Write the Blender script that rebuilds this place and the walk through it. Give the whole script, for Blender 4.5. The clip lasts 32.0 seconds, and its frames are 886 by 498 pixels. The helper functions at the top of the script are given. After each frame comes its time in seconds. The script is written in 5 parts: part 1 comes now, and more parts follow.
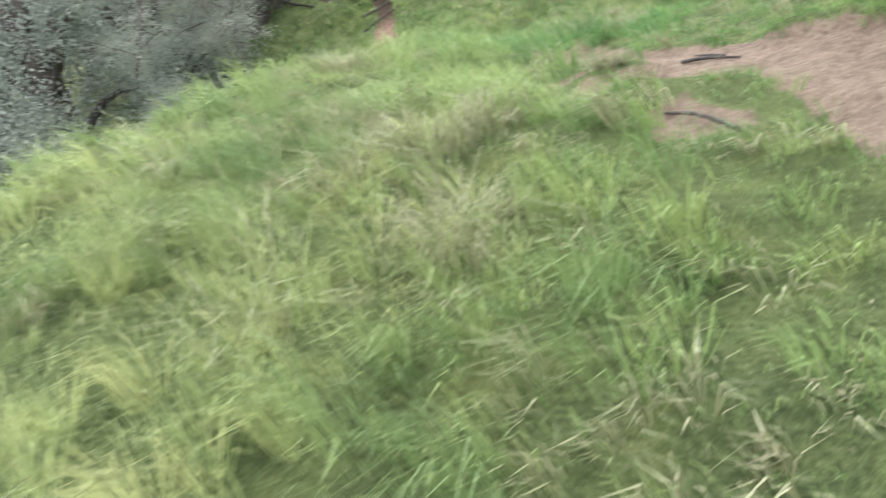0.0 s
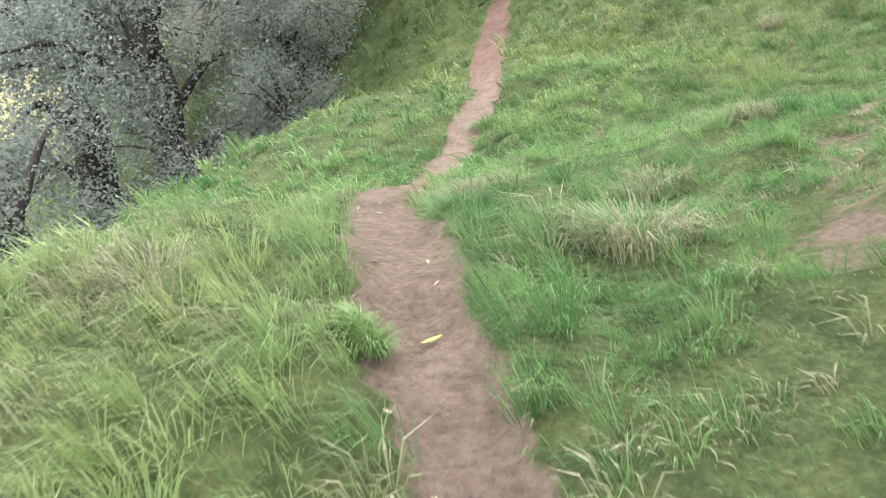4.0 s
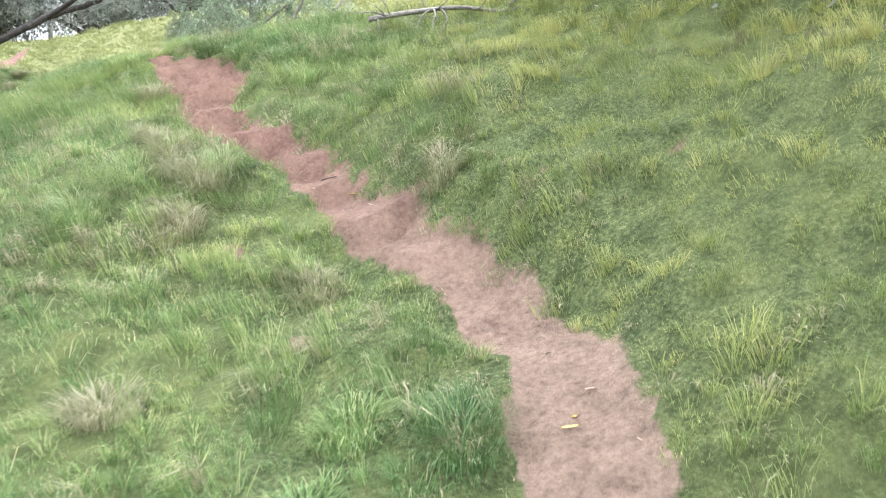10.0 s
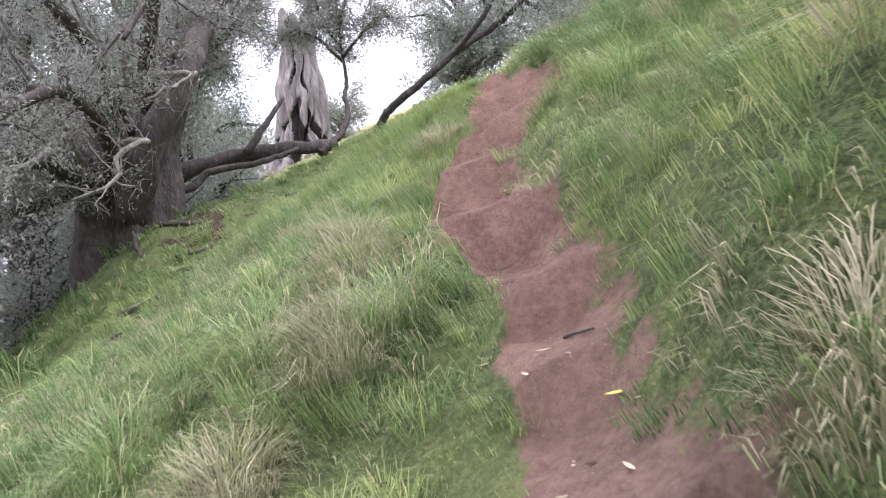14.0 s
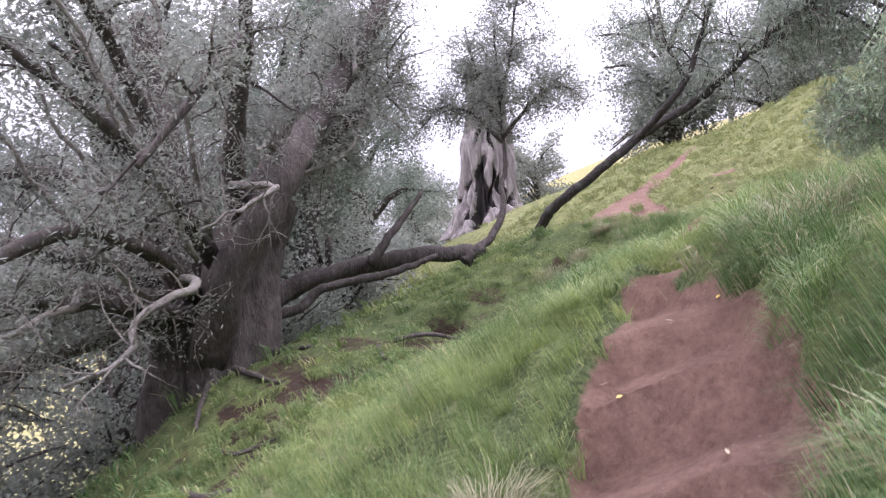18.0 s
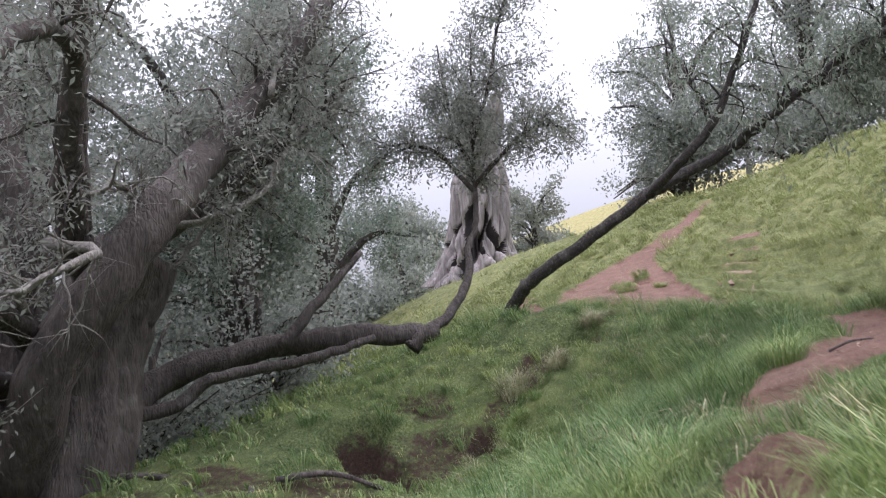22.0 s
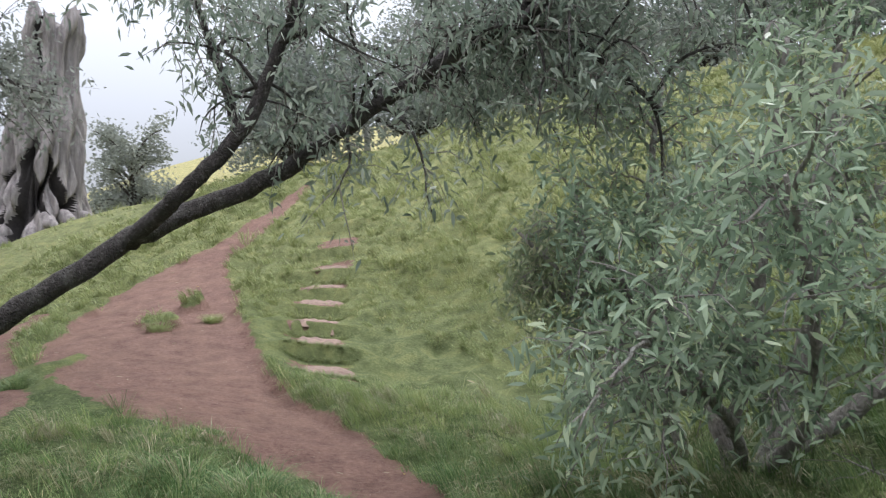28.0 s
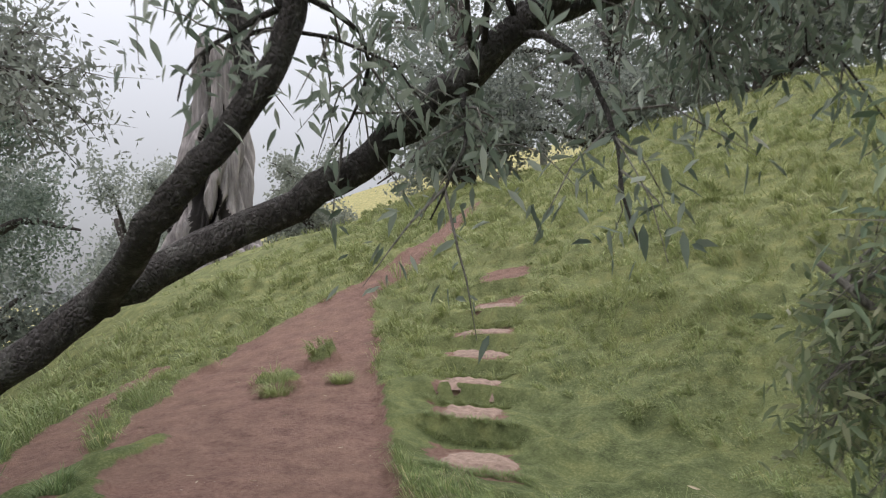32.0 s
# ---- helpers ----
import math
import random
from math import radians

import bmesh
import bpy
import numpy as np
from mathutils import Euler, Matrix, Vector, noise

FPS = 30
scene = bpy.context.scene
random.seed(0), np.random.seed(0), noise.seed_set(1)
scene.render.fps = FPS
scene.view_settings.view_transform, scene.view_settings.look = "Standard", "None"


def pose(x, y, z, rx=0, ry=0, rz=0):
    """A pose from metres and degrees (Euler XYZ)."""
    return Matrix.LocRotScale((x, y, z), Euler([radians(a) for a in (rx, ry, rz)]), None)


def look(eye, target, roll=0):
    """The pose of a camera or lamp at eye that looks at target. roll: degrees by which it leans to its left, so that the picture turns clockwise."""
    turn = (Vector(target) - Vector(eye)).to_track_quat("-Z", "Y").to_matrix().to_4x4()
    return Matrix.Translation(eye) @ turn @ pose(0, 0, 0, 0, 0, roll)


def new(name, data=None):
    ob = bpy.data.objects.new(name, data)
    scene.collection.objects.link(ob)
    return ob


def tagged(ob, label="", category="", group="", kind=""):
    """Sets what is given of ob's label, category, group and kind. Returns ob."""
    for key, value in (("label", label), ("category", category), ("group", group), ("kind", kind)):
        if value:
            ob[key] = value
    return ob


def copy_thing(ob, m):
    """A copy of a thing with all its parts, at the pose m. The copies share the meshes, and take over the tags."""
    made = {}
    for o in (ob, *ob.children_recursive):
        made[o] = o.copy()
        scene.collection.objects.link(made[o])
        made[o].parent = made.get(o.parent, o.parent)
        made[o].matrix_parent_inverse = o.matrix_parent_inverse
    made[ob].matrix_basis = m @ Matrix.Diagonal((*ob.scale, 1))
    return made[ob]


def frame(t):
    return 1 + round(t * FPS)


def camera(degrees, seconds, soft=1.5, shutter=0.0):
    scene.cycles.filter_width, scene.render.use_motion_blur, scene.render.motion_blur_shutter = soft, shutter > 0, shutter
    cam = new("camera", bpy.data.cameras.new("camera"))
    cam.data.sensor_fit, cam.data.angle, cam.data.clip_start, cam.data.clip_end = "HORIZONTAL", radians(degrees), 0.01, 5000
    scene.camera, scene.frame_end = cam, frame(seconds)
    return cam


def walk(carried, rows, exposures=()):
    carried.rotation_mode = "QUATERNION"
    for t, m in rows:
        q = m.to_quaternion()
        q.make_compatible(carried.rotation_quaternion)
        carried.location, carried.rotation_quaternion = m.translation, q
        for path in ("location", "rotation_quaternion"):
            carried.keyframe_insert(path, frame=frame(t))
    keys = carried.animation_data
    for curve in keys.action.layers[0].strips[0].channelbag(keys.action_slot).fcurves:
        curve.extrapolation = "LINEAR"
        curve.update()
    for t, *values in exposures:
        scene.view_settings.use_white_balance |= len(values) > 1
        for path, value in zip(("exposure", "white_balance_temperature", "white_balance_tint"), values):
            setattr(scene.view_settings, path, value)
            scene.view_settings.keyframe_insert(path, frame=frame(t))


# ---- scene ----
# seconds, stops, kelvin, tint: the clip's camera adapts on the way
EXPOSURES = [(0, 1.2, 6500, 6), (2, 1.1, 6500, 12), (5, 1.2, 6500, 6), (6, 1.4, 6550, 0), (7, 1.5, 6600, -8), (8, 1.62, 6500, 8), (10, 1.69, 6350, 13), (12, 1.46, 6500, 14), (13, 1.25, 6450, 20), (14, 1.2, 6300, 26), (15.5, 1.15, 6350, 23), (17.6, 1.05, 6250, 32), (19, 0.58, 6250, 28), (20, 0.24, 6250, 28),
             (20.6, 0.65, 6250, 30), (21, 0.95, 6250, 30), (22, 0.6, 6250, 23), (23, 0.4, 6300, 22), (24, 0.83, 6400, 15), (26, 0.7, 6350, 14), (29, 0.42, 6250, 14), (30, 0.28, 6250, 14), (32, 0.2, 6600, 14)]
cam = camera(56.0, 32.0, 1.1, 0.3)
PATH = [
    (0, (0.624, -0.303, 1.547), (0.373, 1.639, 1.136), -11.8),
    (0.5, (0.913, 0.148, 1.738), (0.910, 2.102, 1.314), -11.4),
    (1, (1.082, 0.296, 2.019), (0.900, 2.261, 1.693), -11.9),
    (1.5, (1.283, 0.630, 1.974), (0.988, 2.581, 1.645), -10.2),
    (2, (1.528, 1.086, 2.123), (1.196, 3.020, 1.737), -8.4),
    (2.5, (1.655, 1.440, 2.275), (1.255, 3.356, 1.866), -6.6),
    (4.5, (1.548, 3.348, 2.553), (0.901, 5.172, 2.047), -9.8),
    (5, (1.617, 3.929, 2.734), (1.217, 5.827, 2.246), -9.5),
    (5.5, (1.66, 4.583, 2.815), (1.402, 6.516, 2.372), -8.9),
    (6, (1.768, 5.163, 2.875), (1.591, 7.114, 2.471), -8.1),
    (6.5, (1.957, 5.793, 2.958), (1.851, 7.759, 2.605), -6.1),
    (7, (2.09, 6.579, 2.971), (2.303, 8.548, 2.69), -2.0),
    (7.5, (2.25, 7.233, 3.006), (2.415, 9.212, 2.768), -3.5),
    (8, (2.309, 7.95, 2.941), (2.484, 9.921, 2.65), -3.9),
    (8.5, (2.551, 8.751, 2.874), (2.61, 10.72, 2.529), -3.5),
    (9, (2.776, 9.468, 2.869), (2.98, 11.434, 2.565), -2.1),
    (9.5, (3.165, 10.109, 2.816), (3.499, 12.072, 2.636), -0.9),
    (10, (3.481, 10.685, 2.819), (3.808, 12.657, 2.754), -0.5),
    (10.5, (3.781, 11.294, 2.834), (4.039, 13.277, 2.804), -2.2),
    (11, (4.04, 11.876, 2.864), (4.199, 13.869, 2.832), -4.1),
    (11.5, (4.274, 12.566, 2.874), (4.286, 14.566, 2.846), -6.1),
    (12, (4.562, 13.164, 2.971), (4.406, 15.158, 2.936), -7.8),
    (12.5, (4.642, 13.699, 3.05), (4.323, 15.672, 2.999), -8.5),
    (13, (4.725, 14.175, 3.143), (4.222, 16.11, 3.079), -9.4),
    (13.5, (4.643, 14.439, 3.383), (3.872, 16.284, 3.367), -8.8),
    (14, (4.447, 14.951, 3.49), (3.592, 16.759, 3.495), -8.3),
    (14.5, (4.288, 15.495, 3.59), (3.353, 17.263, 3.593), -8.6),
    (15, (3.948, 16.07, 3.739), (2.873, 17.755, 3.802), -9.3),
    (15.5, (3.778, 16.483, 3.895), (2.527, 18.04, 4.006), -10.2),
    (17.5, (3.72, 18.2, 4.819), (2.408, 19.705, 4.928), -5.9),
    (18, (3.519, 18.661, 5.09), (2.262, 20.21, 5.237), -5.7),
    (18.5, (3.318, 19.068, 5.205), (2.168, 20.696, 5.378), -4.7),
    (19, (3.106, 19.591, 5.3), (2.165, 21.338, 5.545), -3.8),
    (19.5, (2.901, 19.961, 5.367), (1.854, 21.639, 5.662), -4.1),
    (20, (2.609, 20.43, 5.531), (1.59, 22.137, 5.75), -4.4),
    (20.5, (2.53, 20.813, 5.612), (1.543, 22.549, 5.728), -4.4),
    (21, (2.482, 21.062, 5.75), (1.355, 22.713, 5.813), -6.3),
    (21.5, (2.356, 21.412, 5.758), (1.149, 23.002, 5.878), -6.0),
    (22, (2.119, 21.688, 5.876), (0.865, 23.229, 6.103), -2.9),
    (22.5, (1.581, 22.116, 6.021), (0.537, 23.806, 6.251), -0.6),
    (23, (1.5, 22.518, 6.175), (0.74, 24.363, 6.325), -1.2),
    (23.5, (1.454, 22.842, 6.372), (0.716, 24.7, 6.4), -1.1),
    (24, (1.254, 22.944, 6.387), (0.331, 24.718, 6.338), 1.3),
    (24.5, (1.095, 23.272, 6.554), (0.355, 25.128, 6.477), 0.0),
    (25, (1.053, 23.762, 6.536), (0.489, 25.676, 6.395), -3.5),
    (25.5, (0.983, 24.146, 6.831), (0.318, 26.029, 6.741), -4.8),
    (26, (0.945, 24.651, 6.809), (0.409, 26.577, 6.735), -3.7),
    (26.5, (0.942, 25.191, 7.104), (0.647, 27.168, 7.034), -2.7),
    (28.5, (1.378, 26.341, 7.467), (0.707, 28.223, 7.558), -0.8),
    (29, (1.442, 26.637, 7.669), (0.544, 28.421, 7.777), -1.7),
    (29.5, (1.399, 26.885, 7.497), (0.298, 28.547, 7.651), -0.6),
    (30, (1.353, 27.058, 7.676), (0.233, 28.707, 7.841), -0.3),
    (30.5, (1.182, 27.363, 7.644), (0.084, 29.025, 7.823), -0.4),
    (31, (0.984, 27.684, 7.605), (-0.054, 29.386, 7.773), -0.5),
    (31.5, (0.653, 28.158, 7.514), (-0.21, 29.955, 7.677), -0.4),
    (32, (0.486, 28.696, 7.53), (-0.424, 30.473, 7.646), -1.7),
]
walk(cam, [(t, look(eye, target, roll)) for t, eye, target, roll in PATH], EXPOSURES)
# ---- world and light: a bright overcast sky ----
world = bpy.data.worlds.new("overcast")
scene.world = world
world.use_nodes = True
wn, wl = world.node_tree.nodes, world.node_tree.links
bg = wn["Background"]
sky = wn.new("ShaderNodeTexSky")
sky.sky_type, sky.sun_disc = "NISHITA", False
sky.sun_elevation, sky.sun_rotation = radians(52), radians(200)
sky.dust_density, sky.air_density, sky.ozone_density = 4.0, 1.0, 1.0
veil = wn.new("ShaderNodeMix")
veil.data_type = "RGBA"
veil.inputs["Factor"].default_value = 0.72
veil.inputs["B"].default_value = (10.3, 10.7, 11.3, 1)
wl.new(sky.outputs["Color"], veil.inputs["A"])
# an overcast sky is about three times as bright overhead as at the horizon
aim = wn.new("ShaderNodeTexCoord")
high_up = wn.new("ShaderNodeSeparateXYZ")
wl.new(aim.outputs["Generated"], high_up.inputs["Vector"])
fade = wn.new("ShaderNodeMapRange")
fade.inputs["From Min"].default_value, fade.inputs["From Max"].default_value = 0.0, 1.0
fade.inputs["To Min"].default_value, fade.inputs["To Max"].default_value = 0.21, 1.62
wl.new(high_up.outputs["Z"], fade.inputs["Value"])
dome = wn.new("ShaderNodeVectorMath")
dome.operation = "SCALE"
wl.new(veil.outputs["Result"], dome.inputs[0])
wl.new(fade.outputs["Result"], dome.inputs["Scale"])
wl.new(dome.outputs["Vector"], bg.inputs["Color"])
bg.inputs["Strength"].default_value = 0.15
sun_data = bpy.data.lights.new("sun", "SUN")
sun_data.energy, sun_data.angle, sun_data.color = 1.4, radians(25), (1.0, 0.96, 0.88)
sun = new("sun", sun_data)
sun.matrix_world = look((0, 0, 60), (-9.6, -26.4, 24), 0)


# ---- materials ----
def nodes_of(name):
    m = bpy.data.materials.new(name)
    m.use_nodes = True
    nt = m.node_tree
    return m, nt.nodes, nt.links, nt.nodes["Principled BSDF"]


def noise_tex(n, l, scale, detail=6.0, rough=0.6, coords=None):
    tx = n.new("ShaderNodeTexNoise")
    tx.inputs["Scale"].default_value = scale
    tx.inputs["Detail"].default_value = detail
    tx.inputs["Roughness"].default_value = rough
    if coords is not None:
        l.new(coords, tx.inputs["Vector"])
    return tx.outputs["Fac"]


def ramp(n, l, fac, stops):
    r = n.new("ShaderNodeValToRGB")
    while len(r.color_ramp.elements) < len(stops):
        r.color_ramp.elements.new(0.5)
    for e, (p, c) in zip(r.color_ramp.elements, stops):
        e.position, e.color = p, (*c, 1)
    l.new(fac, r.inputs["Fac"])
    return r.outputs["Color"]


def mixc(n, l, fac, a, b, blend="MIX"):
    m = n.new("ShaderNodeMix")
    m.data_type, m.blend_type = "RGBA", blend
    for key, v in (("Factor", fac), ("A", a), ("B", b)):
        if isinstance(v, (int, float)):
            m.inputs[key].default_value = v
        elif isinstance(v, tuple):
            m.inputs[key].default_value = (*v, 1)
        else:
            l.new(v, m.inputs[key])
    return m.outputs["Result"]


def bump(n, l, height, strength, distance, shader):
    b = n.new("ShaderNodeBump")
    b.inputs["Strength"].default_value, b.inputs["Distance"].default_value = strength, distance
    l.new(height, b.inputs["Height"])
    l.new(b.outputs["Normal"], shader.inputs["Normal"])


def position(n):
    return n.new("ShaderNodeNewGeometry").outputs["Position"]


def zone(n, l, pos, axis_name, start, full, top):
    """A slow change across the place along one axis, 0 to top."""
    sep = n.new("ShaderNodeSeparateXYZ")
    l.new(pos, sep.inputs["Vector"])
    mr = n.new("ShaderNodeMapRange")
    mr.inputs["From Min"].default_value, mr.inputs["From Max"].default_value = start, full
    mr.inputs["To Min"].default_value, mr.inputs["To Max"].default_value = 0.0, top
    l.new(sep.outputs[axis_name], mr.inputs["Value"])
    return mr.outputs["Result"]


def leafy(name, stops, patch, patch_scale, patch_mix, rough=0.5, through_light=0.35, upland=None):
    """Blades and leaves: a random colour each, a slow change over the place, and light that shines through."""
    m, n, l, p = nodes_of(name)
    geo = n.new("ShaderNodeNewGeometry")
    col = ramp(n, l, geo.outputs["Random Per Island"], stops)
    big = noise_tex(n, l, patch_scale, 4.0, 0.6, geo.outputs["Position"])
    fac = ramp(n, l, big, [(0.42, (0, 0, 0)), (0.66, (patch_mix,) * 3)])
    col = mixc(n, l, fac, col, patch)
    if upland is not None:
        # tufts toned by chance and by place
        col = mixc(n, l, zone(n, l, geo.outputs["Position"], "Y", 15.0, 10.0, 0.6), col, (0.105, 0.25, 0.088))
        col = mixc(n, l, zone(n, l, geo.outputs["Position"], "Y", 6.0, 2.0, 0.55), col, (0.235, 0.285, 0.125))
        # pale long grass on the first mound, yellower turf on the slope above the climb
        mound = n.new("ShaderNodeMath")
        mound.operation = "MULTIPLY"
        l.new(zone(n, l, geo.outputs["Position"], "X", 1.0, -0.3, 0.42), mound.inputs[0])
        l.new(zone(n, l, geo.outputs["Position"], "Y", 9.0, 6.0, 1.0), mound.inputs[1])
        col = mixc(n, l, mound.outputs["Value"], col, (0.36, 0.375, 0.20))
        slope = n.new("ShaderNodeMath")
        slope.operation = "MULTIPLY"
        l.new(zone(n, l, geo.outputs["Position"], "X", 4.2, 5.2, 0.55), slope.inputs[0])
        l.new(zone(n, l, geo.outputs["Position"], "Y", 12.0, 14.5, 1.0), slope.inputs[1])
        col = mixc(n, l, slope.outputs["Value"], col, (0.30, 0.315, 0.125))
        # tuft tone multiplies the colour, painted shade of hollows and step fronts included
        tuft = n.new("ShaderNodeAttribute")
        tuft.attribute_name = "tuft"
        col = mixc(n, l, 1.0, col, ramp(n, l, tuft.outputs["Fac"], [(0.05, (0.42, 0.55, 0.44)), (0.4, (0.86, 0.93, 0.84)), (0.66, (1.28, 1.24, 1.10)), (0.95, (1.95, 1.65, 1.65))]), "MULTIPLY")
        col = mixc(n, l, zone(n, l, geo.outputs["Position"], "Y", 31.0, 37.0, 0.6), col, upland)
        col = mixc(n, l, zone(n, l, geo.outputs["Position"], "Y", 46.0, 66.0, 0.6), col, (0.36, 0.33, 0.16))
    l.new(col, p.inputs["Base Color"])
    p.inputs["Roughness"].default_value = rough
    p.inputs["Specular IOR Level"].default_value = 0.3
    tr = n.new("ShaderNodeBsdfTranslucent")
    l.new(col, tr.inputs["Color"])
    mx = n.new("ShaderNodeMixShader")
    mx.inputs["Fac"].default_value = through_light
    l.new(p.outputs["BSDF"], mx.inputs[1])
    l.new(tr.outputs["BSDF"], mx.inputs[2])
    l.new(mx.outputs["Shader"], n["Material Output"].inputs["Surface"])
    return m


def bark(name, dark, mid, pale, scale, stretch=0.25, lichen=0.3):
    m, n, l, p = nodes_of(name)
    tc = n.new("ShaderNodeTexCoord")
    mp = n.new("ShaderNodeMapping")
    mp.inputs["Scale"].default_value = (1, 1, stretch)
    l.new(tc.outputs["Object"], mp.inputs["Vector"])
    fine = noise_tex(n, l, scale, 8.0, 0.7, mp.outputs["Vector"])
    vor = n.new("ShaderNodeTexVoronoi")
    vor.feature = "DISTANCE_TO_EDGE"
    vor.inputs["Scale"].default_value = scale * 1.6
    l.new(mp.outputs["Vector"], vor.inputs["Vector"])
    col = ramp(n, l, fine, [(0.3, dark), (0.55, mid), (0.8, pale)])
    spots = noise_tex(n, l, 3.2, 5.0, 0.65, tc.outputs["Object"])
    spot = ramp(n, l, spots, [(0.52, (0, 0, 0)), (0.68, (lichen,) * 3)])
    col = mixc(n, l, spot, col, (0.34, 0.35, 0.31))
    l.new(col, p.inputs["Base Color"])
    p.inputs["Roughness"].default_value = 0.88
    cr = n.new("ShaderNodeMath")
    cr.operation = "MULTIPLY_ADD"
    l.new(vor.outputs["Distance"], cr.inputs[0])
    cr.inputs[1].default_value = 1.5
    l.new(fine, cr.inputs[2])
    bump(n, l, cr.outputs["Value"], 0.9, 0.02, p)
    return m


def soil_colour(n, l, pos):
    fine = noise_tex(n, l, 26, 10.0, 0.75, pos)
    slow = noise_tex(n, l, 0.9, 5.0, 0.6, pos)
    col = ramp(n, l, fine, [(0.28, (0.14, 0.083, 0.069)), (0.5, (0.265, 0.163, 0.136)), (0.74, (0.37, 0.252, 0.212))])
    pale = ramp(n, l, slow, [(0.4, (0, 0, 0)), (0.68, (0.5, 0.5, 0.5))])
    stains = ramp(n, l, noise_tex(n, l, 4.5, 6.0, 0.65, pos), [(0.34, (0.60, 0.58, 0.56)), (0.52, (0.80, 0.79, 0.76)), (0.7, (0.93, 0.92, 0.89))])
    col = mixc(n, l, pale, col, (0.31, 0.205, 0.160))
    # dusty beige clay on the lower path, redder earth higher up
    clay = ramp(n, l, fine, [(0.28, (0.16, 0.117, 0.092)), (0.5, (0.335, 0.252, 0.202)), (0.74, (0.48, 0.385, 0.315))])
    col = mixc(n, l, zone(n, l, pos, "Y", 18.0, 14.5, 0.9), col, clay)
    clods = n.new("ShaderNodeTexVoronoi")
    clods.inputs["Scale"].default_value = 34
    l.new(pos, clods.inputs["Vector"])
    dark = ramp(n, l, clods.outputs["Distance"], [(0.10, (0.35, 0.35, 0.35)), (0.22, (0, 0, 0))])
    col = mixc(n, l, 1.0, col, stains, "MULTIPLY")
    return mixc(n, l, dark, col, (0.10, 0.064, 0.052)), fine


def make_ground():
    """Turf that gives way to red trodden earth where the mesh says so."""
    m, n, l, p = nodes_of("turf_and_earth")
    pos = position(n)
    at = n.new("ShaderNodeAttribute")
    at.attribute_name = "earth"
    soil, fine = soil_colour(n, l, pos)
    g = noise_tex(n, l, 38.0, 8.0, 0.8, pos)
    turf = ramp(n, l, g, [(0.34, (0.022, 0.032, 0.014)), (0.5, (0.085, 0.120, 0.046)), (0.66, (0.21, 0.24, 0.12))])
    big = noise_tex(n, l, 0.35, 4.0, 0.6, pos)
    thatch = ramp(n, l, noise_tex(n, l, 5.0, 4.0, 0.6, pos), [(0.34, (0.66, 0.69, 0.66)), (0.5, (1.0, 1.0, 1.0)), (0.66, (1.35, 1.25, 1.2))])
    turf = mixc(n, l, ramp(n, l, big, [(0.42, (0, 0, 0)), (0.62, (0.6, 0.6, 0.6))]), turf, (0.13, 0.16, 0.06))
    turf = mixc(n, l, zone(n, l, pos, "Y", 32.0, 40.0, 0.5), turf, (0.27, 0.275, 0.125))
    turf = mixc(n, l, zone(n, l, pos, "Y", 46.0, 66.0, 0.7), turf, (0.35, 0.315, 0.15))
    turf = mixc(n, l, 1.0, turf, thatch, "MULTIPLY")
    ragged = n.new("ShaderNodeMath")
    ragged.operation = "MULTIPLY_ADD"
    l.new(noise_tex(n, l, 11, 6.0, 0.7, pos), ragged.inputs[0])
    ragged.inputs[1].default_value = 0.9
    ragged.inputs[2].default_value = -0.45
    add = n.new("ShaderNodeMath")
    l.new(at.outputs["Fac"], add.inputs[0])
    l.new(ragged.outputs["Value"], add.inputs[1])
    cut = ramp(n, l, add.outputs["Value"], [(0.26, (0, 0, 0)), (0.46, (1, 1, 1))])
    # dark bank soil, with the shade of its overhung holes painted in
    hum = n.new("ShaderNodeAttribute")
    hum.attribute_name = "humus_and_shade"
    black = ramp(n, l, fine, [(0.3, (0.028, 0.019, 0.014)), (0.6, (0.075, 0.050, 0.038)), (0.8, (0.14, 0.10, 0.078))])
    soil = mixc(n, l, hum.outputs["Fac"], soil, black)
    l.new(mixc(n, l, cut, turf, soil), p.inputs["Base Color"])
    p.inputs["Roughness"].default_value = 0.95
    p.inputs["Specular IOR Level"].default_value = 0.15
    both = n.new("ShaderNodeMath")
    l.new(fine, both.inputs[0])
    l.new(g, both.inputs[1])
    bump(n, l, both.outputs["Value"], 1.0, 0.03, p)
    return m


def make_plain(name, stops, scale, rough=0.8, depth=0.01, bumpy=0.5):
    m, n, l, p = nodes_of(name)
    tc = n.new("ShaderNodeTexCoord")
    f = noise_tex(n, l, scale, 8.0, 0.7, tc.outputs["Object"])
    l.new(ramp(n, l, f, stops), p.inputs["Base Color"])
    p.inputs["Roughness"].default_value = rough
    bump(n, l, f, bumpy, depth, p)
    return m


GROUND = make_ground()
GRASS = leafy("grass_blades", [(0.0, (0.060, 0.115, 0.045)), (0.35, (0.105, 0.190, 0.072)), (0.62, (0.165, 0.255, 0.105)), (0.84, (0.245, 0.310, 0.150)), (0.95, (0.33, 0.345, 0.20)), (1.0, (0.45, 0.43, 0.29))], (0.235, 0.285, 0.105), 0.42, 0.65, upland=(0.33, 0.34, 0.155))
DRY = leafy("dry_grass", [(0.0, (0.15, 0.165, 0.085)), (0.5, (0.28, 0.27, 0.165)), (1.0, (0.45, 0.41, 0.285))], (0.20, 0.24, 0.11), 0.8, 0.6)
PAINT = make_plain("white_paint", [(0.3, (0.55, 0.55, 0.52)), (0.7, (0.74, 0.73, 0.70))], 14, 0.7)
